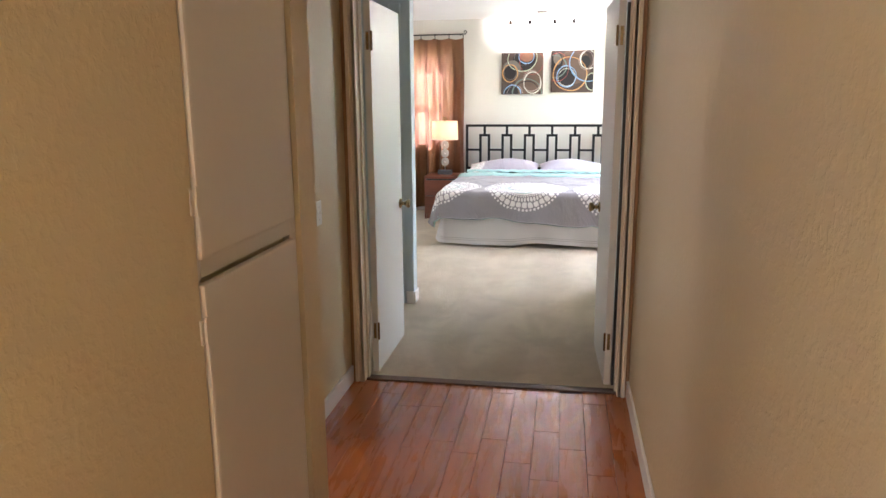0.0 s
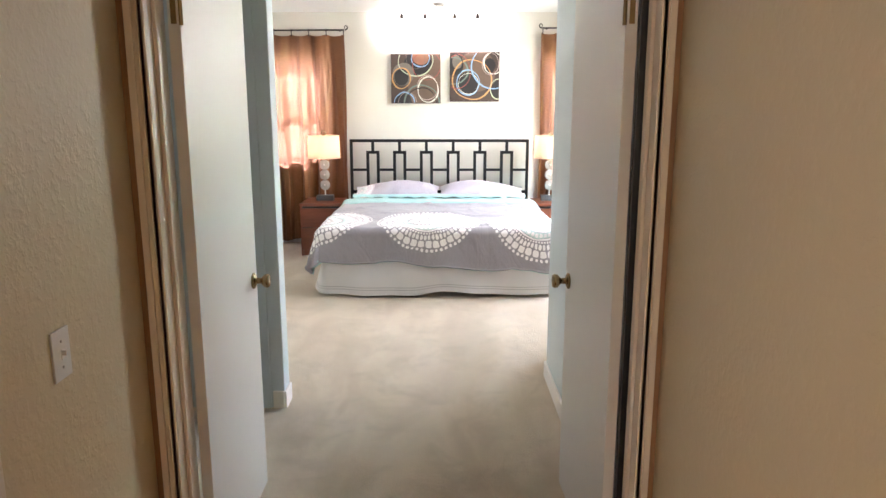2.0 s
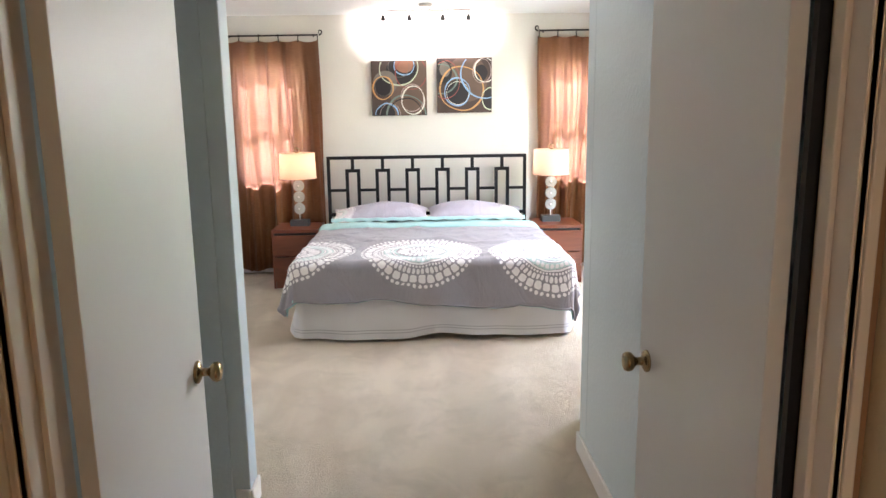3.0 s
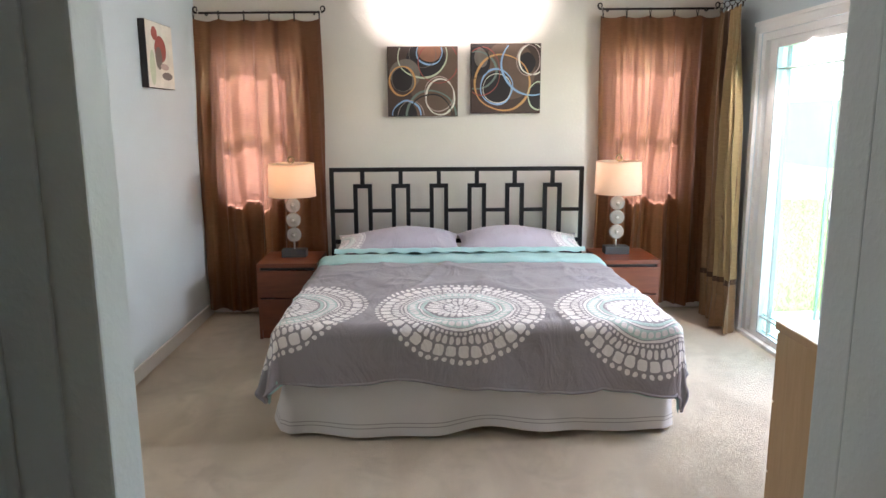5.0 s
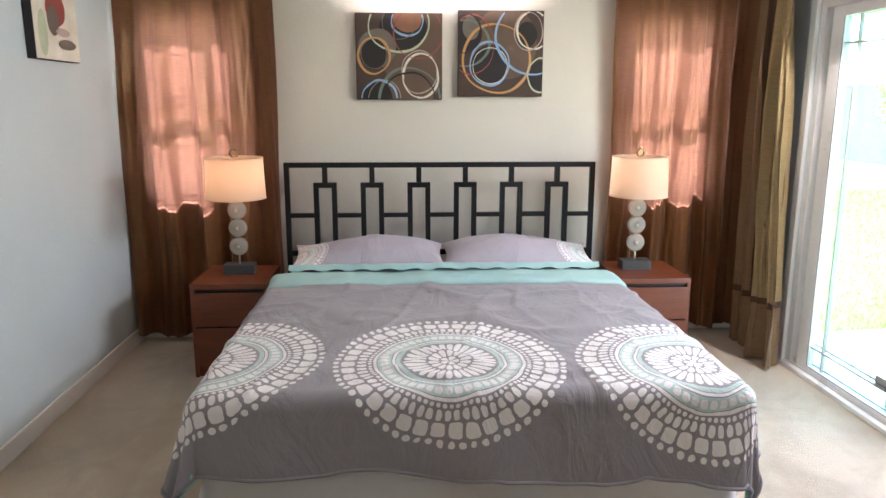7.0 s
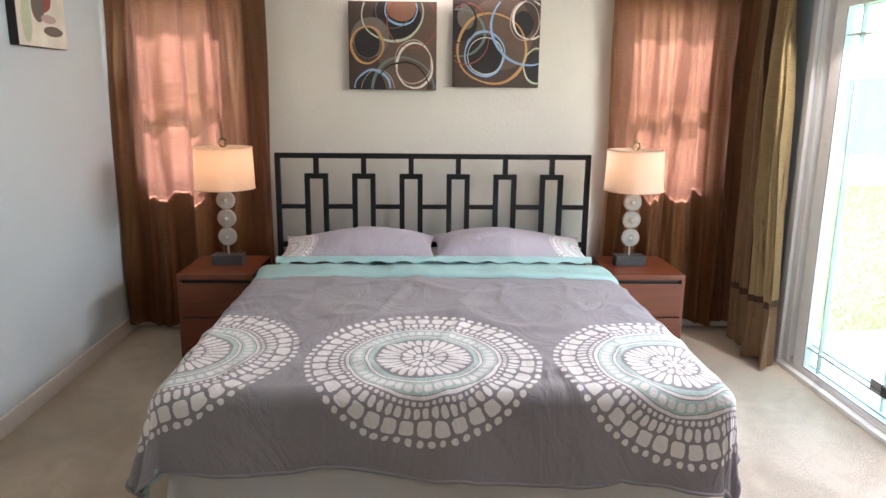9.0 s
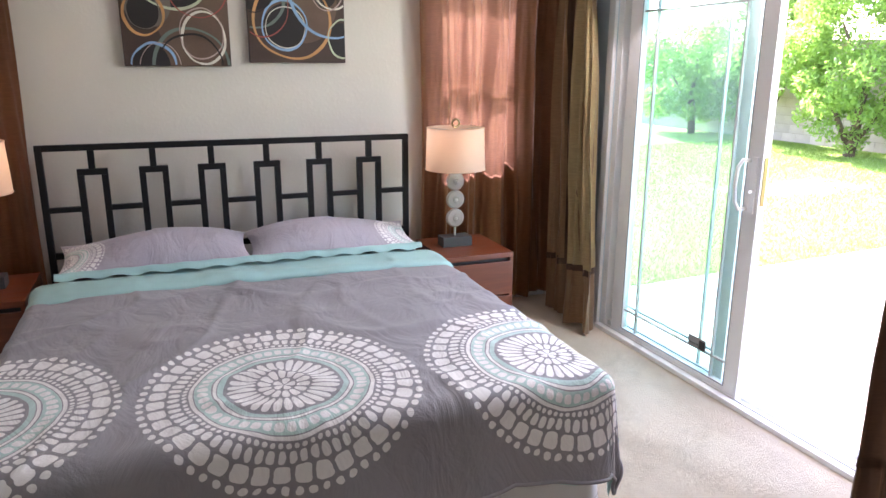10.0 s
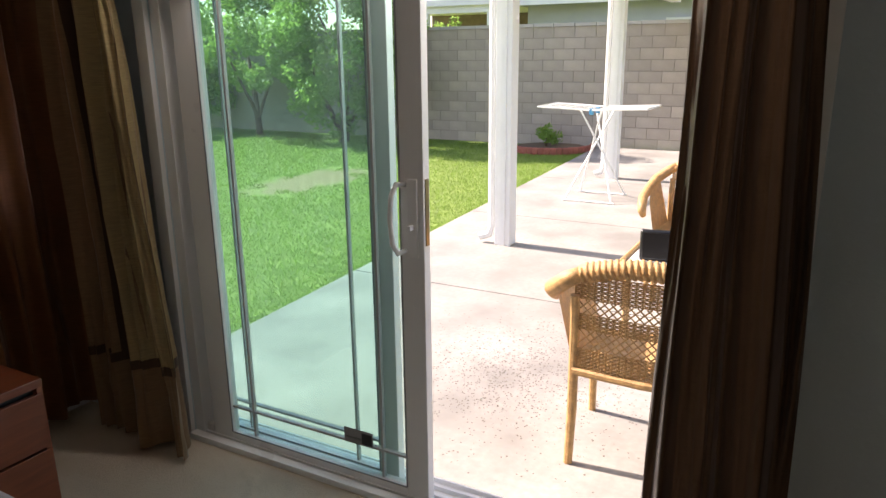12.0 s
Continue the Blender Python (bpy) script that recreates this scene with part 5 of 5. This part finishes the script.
# grass blades near the patio
def blades(name, count, x0, x1, y0, y1, tall):
    v, f = [], []
    for k in range(count):
        x = rng.uniform(x0, x1)
        y = lawn_edge(x) + 0.02 + (y1 - y0) * rng.random() ** 1.4
        if math.hypot((x - 7.9) / 1.25, (y - 13.4) / 0.55) + 0.8 * noise.noise((x * 3, y * 3, 2.0)) < 0.85 + 0.3 * rng.random():
            continue
        a, h = rng.uniform(0, 6.3), tall * rng.uniform(0.5, 1.2)
        w = 0.004 + 0.003 * (y - y0) / 4
        lx, ly = rng.gauss(0, 0.02), rng.gauss(0, 0.02)
        n = len(v)
        v += [(x - w * math.cos(a), y - w * math.sin(a), PATIO - 0.032), (x + w * math.cos(a), y + w * math.sin(a), PATIO - 0.032), (x + lx, y + ly, PATIO - 0.03 + h)]
        f.append((n, n + 1, n + 2))
    me = bpy.data.meshes.new(name)
    me.from_pydata(v, [], f)
    me.materials.append(GRASS)
    return tagged(new(name, me), "short green lawn grass", "grass", "", "stuff")


blades("grass", 110000, 2.4, 12.9, 10.2, 18.5, 0.034)

# patio posts, beam and cover
def patio_post(x, y):
    ob = thing("patio_post", pose(x, y, PATIO), "white boxed patio post with a downspout beside it", "post", "patio posts")
    part("shaft", box(-0.075, 0.075, -0.075, 0.075, 0.0, 2.50, bevel=0.006), POST_WHITE, ob)
    part("batten", boxes((-0.082, -0.075, -0.03, 0.03, 0.0, 2.50), (0.075, 0.082, -0.03, 0.03, 0.0, 2.50)), POST_WHITE, ob)
    pipe = [(-0.02, 0.125, 2.42), (-0.02, 0.125, 0.16), (-0.03, 0.15, 0.085), (-0.04, 0.24, 0.055)]
    part("downspout", bar(pipe, 0.038, 8), POST_WHITE, ob, "white downspout with a kicked-out foot")
    return ob


post = patio_post(5.83, 9.47)
copy_thing(post, pose(9.75, 9.56, PATIO))
cover = thing("patio_cover", pose(0, 0, 0), "white solid patio cover on posts", "patio cover")
part("beam", box(4.9, 13.0, 9.42, 9.58, 2.385, 2.55, bevel=0.004), POST_WHITE, cover)
part("roof_sheet", box(4.9, 13.0, 5.6, 9.70, 2.552, 2.63), POST_WHITE, cover)
part("gutter", boxes((4.9, 13.0, 9.70, 9.81, 2.50, 2.63), bevel=0.01), POST_WHITE, cover)

# drying rack
rack = thing("drying_rack", pose(8.28, 9.36, PATIO), "white folding clothes rack with blue clips", "drying rack")
WIRE = surface("white_coated_wire", (0.8, 0.8, 0.79), 0.4, vary=0.03)
for s in (-1, 1):
    part("leg", bar([(-0.30, -0.28 * s, 0.02), (0.30, 0.12 * s, 1.06)], 0.011, 8), WIRE, rack)
    part("leg", bar([(0.30, -0.28 * s, 0.02), (-0.30, 0.12 * s, 1.06)], 0.011, 8), WIRE, rack)
for x in (-0.30, 0.30):
    part("foot_bar", bar([(x, -0.31, 0.012), (x, 0.31, 0.012)], 0.011, 8), WIRE, rack)
for s in (-1, 1):
    part("wing_frame", bar([(-0.33, 0.02 * s, 1.07), (-0.33, 0.64 * s, 1.095), (0.33, 0.64 * s, 1.095), (0.33, 0.02 * s, 1.07)], 0.010, 8), WIRE, rack)
    for k in range(7):
        x = -0.27 + 0.09 * k
        part("wire", bar([(x, 0.02 * s, 1.07), (x, 0.64 * s, 1.095)], 0.0026, 6), WIRE, rack)
for x in (-0.2, 0.05):
    part("clip", box(x - 0.02, x + 0.02, 0.0, 0.05, 1.01, 1.08, bevel=0.006), surface("blue_plastic", (0.06, 0.35, 0.62), 0.4), rack, "blue plastic clip")

# planter with scalloped edging and a small shrub
planter = thing("planter_bed", pose(12.5, 11.5, PATIO - 0.03), "small planting bed edged with red scalloped bricks", "planter")
part("soil", lathe([(0.0, 0.0), (0.72, 0.0), (0.68, 0.05), (0.0, 0.07)], 30), SOIL, planter)
for k in range(26):
    a = math.pi * (0.55 + 1.05 * k / 25)
    e = box(-0.055, 0.055, -0.04, 0.04, 0.0, 0.13, bevel=0.03)
    bmesh.ops.rotate(e, cent=(0, 0, 0), matrix=Matrix.Rotation(a + math.pi / 2, 3, "Z"), verts=e.verts)
    bmesh.ops.translate(e, vec=(0.78 * math.cos(a), 0.78 * math.sin(a), 0), verts=e.verts)
    part("brick", e, RED_BRICK, planter)


def foliage(clumps, count, size, seed):
    """Many small leaves scattered through uneven clumps: (centre, radius) pairs."""
    r = random.Random(seed)
    v, f = [], []
    total = sum(c[1] ** 2 for c in clumps)
    for centre, radius in clumps:
        for k in range(int(count * radius ** 2 / total)):
            d = Vector((r.gauss(0, 1), r.gauss(0, 1), r.gauss(0, 1))).normalized() * radius * (0.35 + 0.75 * r.random() ** 0.5)
            d.z *= 0.85
            p = Vector(centre) + d
            a = Vector((r.gauss(0, 1), r.gauss(0, 1), r.gauss(0, 1))).normalized()
            b = a.cross(Vector((r.gauss(0, 1), r.gauss(0, 1), r.gauss(0, 1)))).normalized()
            l, w = size * r.uniform(0.6, 1.4), size * 0.42 * r.uniform(0.7, 1.3)
            n = len(v)
            v += [p - a * l, p + b * w, p + a * l, p - b * w]
            f.append((n, n + 1, n + 2, n + 3))
    me = bpy.data.meshes.new("crown")
    me.from_pydata([tuple(q) for q in v], [], f)
    me.materials.append(LEAF)
    return me


def tree(name, x, y, trunks, clumps, count, size, seed, label, category="tree"):
    ob = thing(name, pose(x, y, PATIO - 0.03), label, category)
    for path, r0, r1 in trunks:
        n = len(path)
        part("trunk" if r0 > 0.05 else "limb", bar(path, [r0 + (r1 - r0) * k / (n - 1) for k in range(n)], 8), BARK, ob, "", True)
    crown = new("crown", foliage(clumps, count, size, seed))
    crown.parent = ob
    return ob


def clumped(seed, n, cx, cy, z0, z1, wide, r0, r1):
    r = random.Random(seed)
    out = []
    for k in range(n):
        z = r.uniform(z0, z1)
        s = wide * (0.55 + 0.45 * math.sin(math.pi * (z - z0) / (z1 - z0)) )
        a = r.uniform(0, 6.3)
        q = s * r.random() ** 0.5
        out.append(((cx + q * math.cos(a), cy + q * math.sin(a), z), r.uniform(r0, r1)))
    return out


tree("garden_tree", 11.9, 15.75, [([(0, 0, 0), (0.05, -0.03, 0.5), (0.02, -0.1, 1.1), (0.1, -0.2, 1.8)], 0.11, 0.05), ([(0.03, 0, 0.1), (-0.2, 0.25, 0.8), (-0.35, 0.5, 1.7)], 0.07, 0.03),
     ([(0.0, -0.05, 0.2), (0.15, -0.45, 1.0), (0.2, -0.8, 1.9)], 0.06, 0.025), ([(0.02, -0.1, 1.1), (-0.3, -0.2, 1.7), (-0.5, 0.1, 2.5)], 0.045, 0.02)],
     clumped(3, 90, 0, -0.1, 0.8, 4.2, 1.55, 0.2, 0.5) + [((0, 0, 0.35), 0.3), ((-0.4, 0.3, 0.5), 0.25), ((0.2, -0.6, 0.75), 0.4), ((-0.3, 0.7, 0.8), 0.35)], 30000, 0.058, 5, "leafy green garden tree by the block wall")
tree("garden_tree", 12.3, 20.8, [([(0, 0, 0), (0.0, 0.1, 1.0), (0.1, 0.1, 1.9)], 0.10, 0.04), ([(0, 0, 0.5), (0.3, -0.5, 1.4)], 0.05, 0.02), ([(0, 0, 0.6), (-0.3, 0.6, 1.5)], 0.05, 0.02)],
     clumped(9, 36, 0, 0, 0.7, 2.6, 1.8, 0.3, 0.6), 12000, 0.07, 11, "broad green shrub tree by the block wall")
tree("garden_tree", 12.2, 18.3, [([(0, 0, 0), (0.05, 0.1, 0.9), (0.0, 0.2, 1.9)], 0.08, 0.03), ([(0, 0, 0.4), (0.2, -0.4, 1.5)], 0.045, 0.02), ([(0, 0, 0.4), (-0.2, 0.5, 1.6)], 0.045, 0.02)],
     clumped(15, 34, 0, 0.1, 1.2, 3.6, 1.25, 0.2, 0.42), 11000, 0.06, 21, "feathery green tree by the block wall")
tree("planter_shrub", 12.45, 11.55, [([(0, 0, 0.05), (0.02, 0.0, 0.25)], 0.02, 0.01)], clumped(21, 9, 0, 0, 0.18, 0.42, 0.28, 0.08, 0.14), 500, 0.045, 4, "low bright green shrub in the planting bed", "shrub")

# neighbour's house and patio cover beyond the wall
house = thing("neighbour_house", pose(20.0, 10.0, PATIO), "blue-grey single-storey house beyond the block wall", "house")
part("wall", box(-2.0, 6.0, -5.0, 4.2, 0.0, 3.0), NEIGHBOUR, house)
roof = bmesh.new()
rv = [roof.verts.new(p) for p in ((-2.6, -5.6, 2.95), (6.6, -5.6, 2.95), (6.6, 4.8, 2.95), (-2.6, 4.8, 2.95), (0.6, -2.4, 4.3), (3.4, -2.4, 4.3), (3.4, 1.6, 4.3), (0.6, 1.6, 4.3))]
for q in ((3, 2, 1, 0), (0, 1, 5, 4), (1, 2, 6, 5), (2, 3, 7, 6), (3, 0, 4, 7), (4, 5, 6, 7)):
    roof.faces.new([rv[k] for k in q])
part("roof", roof, ROOFING, house)
part("fascia", boxes((-2.68, -2.6, -5.6, 4.8, 2.85, 3.02), (-2.6, 6.6, 4.8, 4.88, 2.85, 3.02)), POST_WHITE, house)
win = part("window", box(-2.03, -1.99, -1.0, 0.6, 1.2, 2.4), DARK, house)
part("frame", boxes((-2.05, -1.99, -1.08, -1.0, 1.12, 2.48), (-2.05, -1.99, 0.6, 0.68, 1.12, 2.48), (-2.05, -1.99, -1.0, 0.6, 2.4, 2.48), (-2.05, -1.99, -1.0, 0.6, 1.12, 1.2)), POST_WHITE, win)
shed = thing("neighbour_patio_cover", pose(17.0, 16.2, PATIO), "white patio cover beyond the block wall", "patio cover")
part("roof_sheet", box(-0.6, 3.5, -1.9, 2.2, 2.85, 3.0), POST_WHITE, shed)
part("beam", box(-0.5, -0.35, -1.9, 2.2, 2.68, 2.85), POST_WHITE, shed)
for y in (-1.6, 0.2, 2.0):
    part("post", box(-0.5, -0.36, y - 0.07, y + 0.07, 0.0, 2.68), POST_WHITE, shed)
part("back_wall", box(3.4, 3.5, -1.9, 2.2, 0.0, 2.85), ROOFING, shed)
tree("flowering_shrub", 16.2, 15.6, [([(0, 0, 0), (0, 0, 1.8)], 0.05, 0.02)], clumped(31, 8, 0, 0, 1.9, 2.5, 0.5, 0.15, 0.3), 700, 0.06, 14, "green shrub beyond the block wall", "shrub")


# ---- wicker furniture ----
def wicker_chair(m, label):
    """Faces +x; the back stands at x = 0; y runs across it."""
    ob = thing("wicker_chair", m, label, "chair", "wicker patio chairs")
    w = 0.30
    for y in (-w, w):
        part("leg", bar([(-0.03, y, 0.0), (0.0, y, 0.25), (0.0, y, 0.62), (-0.02, y, 0.76)], [0.019, 0.021, 0.022, 0.02], 10), WICKER, ob)
        part("leg", bar([(0.48, y * 1.10, 0.0), (0.46, y * 1.10, 0.45)], [0.018, 0.020], 10), WICKER, ob)
        part("side_stretcher", bar([(0.0, y, 0.40), (0.47, y * 1.08, 0.42)], 0.016, 8), WICKER, ob)
        arm = [(-0.03, y * 0.9, 0.86), (-0.02, y * 1.12, 0.82), (0.03, y * 1.36, 0.76), (0.16, y * 1.45, 0.70), (0.34, y * 1.42, 0.665), (0.50, y * 1.30, 0.64), (0.535, y * 1.26, 0.60), (0.51, y * 1.25, 0.565)]
        part("arm_roll", bar(arm, [0.030, 0.036, 0.038, 0.036, 0.034, 0.033, 0.03, 0.022], 10), WICKER, ob, "rolled braided arm", True)
        wing = sheet(16, 10, lambda a, b: (0.02 + 0.44 * a, y * (1.02 + 0.30 * b * math.sin(math.pi * (0.35 + 0.5 * a))), 0.42 + b * (0.33 - 0.10 * a)))
        part("side_weave", wing, WICKER, ob, "woven side panel", True)
    top = [(-0.02 - 0.03 * math.sin(math.pi * k / 16), -w * 0.92 + 2 * w * 0.92 * k / 16, 0.855 + 0.05 * math.sin(math.pi * k / 16)) for k in range(17)]
    part("top_roll", bar(top, 0.036, 12), WICKER, ob, "thick rolled top rail", True)
    braid = bmesh.new()
    for s in (0.0, math.pi):
        line = []
        for k in range(90):
            f = k / 89
            p = Vector(top[0]).lerp(Vector(top[-1]), f) + Vector((-0.03 * math.sin(math.pi * f), 0, 0.05 * math.sin(math.pi * f)))
            line.append(p + Vector((-0.036 * math.cos(f * 70 + s), 0, 0.036 * math.sin(f * 70 + s))))
        sweep(braid, line, 0.009, 6)
    part("braid", braid, WICKER, ob, "twisted braid", True)

    def back(y, z):
        return (-0.005 - 0.03 * math.cos(y / w * 1.4), y, z)

    for z0, z1, nm in ((0.745, 0.85, "woven_band"), (0.615, 0.685, "woven_band"), (0.44, 0.535, "woven_band")):
        rows = bmesh.new()
        n = int((z1 - z0) / 0.0075)
        for k in range(n):
            z = z0 + (k + 0.5) * (z1 - z0) / n
            sweep(rows, [tuple(Vector(back(-w + 2 * w * q / 44, z)) + Vector((0.004 * (1 if (q + k) % 2 else -1), 0, 0))) for q in range(45)], 0.0036, 5)
        for q in range(23):
            y = -w + 2 * w * q / 22
            sweep(rows, [back(y, z0), back(y, z1)], 0.004, 5)
        part(nm, rows, WICKER, ob, "tightly woven wicker band")
    for z0, z1 in ((0.685, 0.745), (0.535, 0.615)):
        lat = bmesh.new()
        for q in range(18):
            y = -w + 2 * w * q / 17
            for s in (-1, 1):
                y2 = y + s * (z1 - z0) * 1.05
                if -w <= y2 <= w:
                    sweep(lat, [back(y, z0), back((y + y2) / 2, (z0 + z1) / 2), back(y2, z1)], 0.0034, 5)
        part("lattice", lat, WICKER, ob, "open diagonal lattice")
    part("lower_rail", bar([back(-w, 0.425), back(0, 0.425), back(w, 0.425)], 0.020, 10), WICKER, ob)
    part("front_rail", bar([(0.47, -w * 1.08, 0.42), (0.49, 0, 0.42), (0.47, w * 1.08, 0.42)], 0.020, 10), WICKER, ob)
    part("seat", sheet(16, 16, lambda a, b: (0.0 + 0.47 * a, (b - 0.5) * 2 * w * (1 + 0.08 * a), 0.432 - 0.02 * math.sin(math.pi * a) * math.sin(math.pi * b))), WICKER, ob, "woven seat", True)
    return ob


chair = wicker_chair(pose(2.64, 7.46, PATIO, 0, 0, 2), "honey wicker armchair with a rolled braided back")
copy_thing(chair, pose(5.55, 7.66, PATIO, 0, 0, 178))
table = thing("wicker_table", pose(4.45, 7.56, PATIO), "low wicker coffee table with a white top", "table")
part("tabletop", box(-0.42, 0.42, -0.38, 0.38, 0.44, 0.47, bevel=0.006), CUSHION, table, "smooth white top")
part("rim", bar([(0.44 * a, 0.40 * b, 0.462) for a, b in ((-1, -1), (1, -1), (1, 1), (-1, 1))], 0.026, 8, True), WICKER, table, "braided wicker rim")
for x in (-0.38, 0.38):
    for y in (-0.34, 0.34):
        part("leg", bar([(x, y, 0.0), (x, y, 0.44)], 0.022, 10), WICKER, table)
device = thing("table_speaker", pose(4.25, 7.77, PATIO + 0.47, 0, 0, 8), "black rounded gadget standing on the wicker table", "gadget")
part("case", box(-0.02, 0.02, -0.11, 0.11, 0.0, 0.195, bevel=0.018), DARK, device, "", True)
part("front_face", box(-0.0205, -0.0195, -0.09, 0.09, 0.02, 0.175), BLACK, device)

# ---- pieces of floor and wall ----
# hall planks: separate boards where the walker looks, one joined sheet behind
hall_floor = structure("floor_hall", box(-2.5, 0.47, -3.0, 1.3, -0.012, -0.001), PLANK, "reddish laminate plank hall floor", "floor")
PW = 0.118
lengths = (0.62, 0.44, 0.88, 0.53, 0.71)
shared = {}
row = 0
x = 0.47
while x > -1.62:
    y = 1.3 - rng.uniform(0.0, 0.5)
    k = row
    while y < 3.78:
        length = lengths[k % 5]
        a, b = max(y, 1.302), min(y + length, 3.78)
        if b - a > 0.03:
            key = round(b - a, 3)
            if key not in shared:
                bm = box(0.0006, PW - 0.0006, 0.0006, key - 0.0006, -0.012, 0.0, bevel=0.0010)
                me = bpy.data.meshes.new("plank")
                bm.to_mesh(me)
                bm.free()
                me.materials.append(PLANK)
                shared[key] = me
            ob = new("plank", shared[key])
            ob.location = (x - PW, a, 0.0)
            ob.parent = hall_floor
        y += length
        k += 1
    x -= PW
    row += 1

# block garden wall: single blocks where the view passes, joined courses farther along
garden_wall = structure("wall_garden", box(13.107, 13.27, 4.0, 70.0, PATIO - 0.1, 2.08), MORTAR, "tan concrete block garden wall", "garden wall")
BL, BH = 0.405, 0.2
unit = box(0.0, 0.2, 0.004, BL - 0.004, 0.004, BH - 0.004, bevel=0.003)
block_mesh = bpy.data.meshes.new("block")
unit.to_mesh(block_mesh)
unit.free()
block_mesh.materials.append(BLOCK)
rest = bmesh.new()
for course in range(11):
    z = PATIO - 0.03 + course * BH
    y = 4.0 - (course % 2) * BL / 2
    while y < 70.0:
        if 8.6 < y < 18.6:
            ob = new("block", block_mesh)
            ob.location = (13.1 + rng.uniform(-0.003, 0.003), y, z)
            ob.parent = garden_wall
        else:
            block(rest, 13.1, 13.3, y + 0.006, y + BL - 0.006, z + 0.005, z + BH - 0.005)
        y += BL
far_blocks = part("far_blocks", rest, BLOCK, garden_wall)
far_blocks["kind"] = "stuff"
caps = bmesh.new()
y = 4.0
while y < 70:
    block(caps, 13.07, 13.33, y + 0.004, y + BL - 0.004, PATIO - 0.03 + 11 * BH, PATIO - 0.03 + 11 * BH + 0.06)
    y += BL
part("cap_course", caps, CAP, garden_wall, "pale cap blocks")
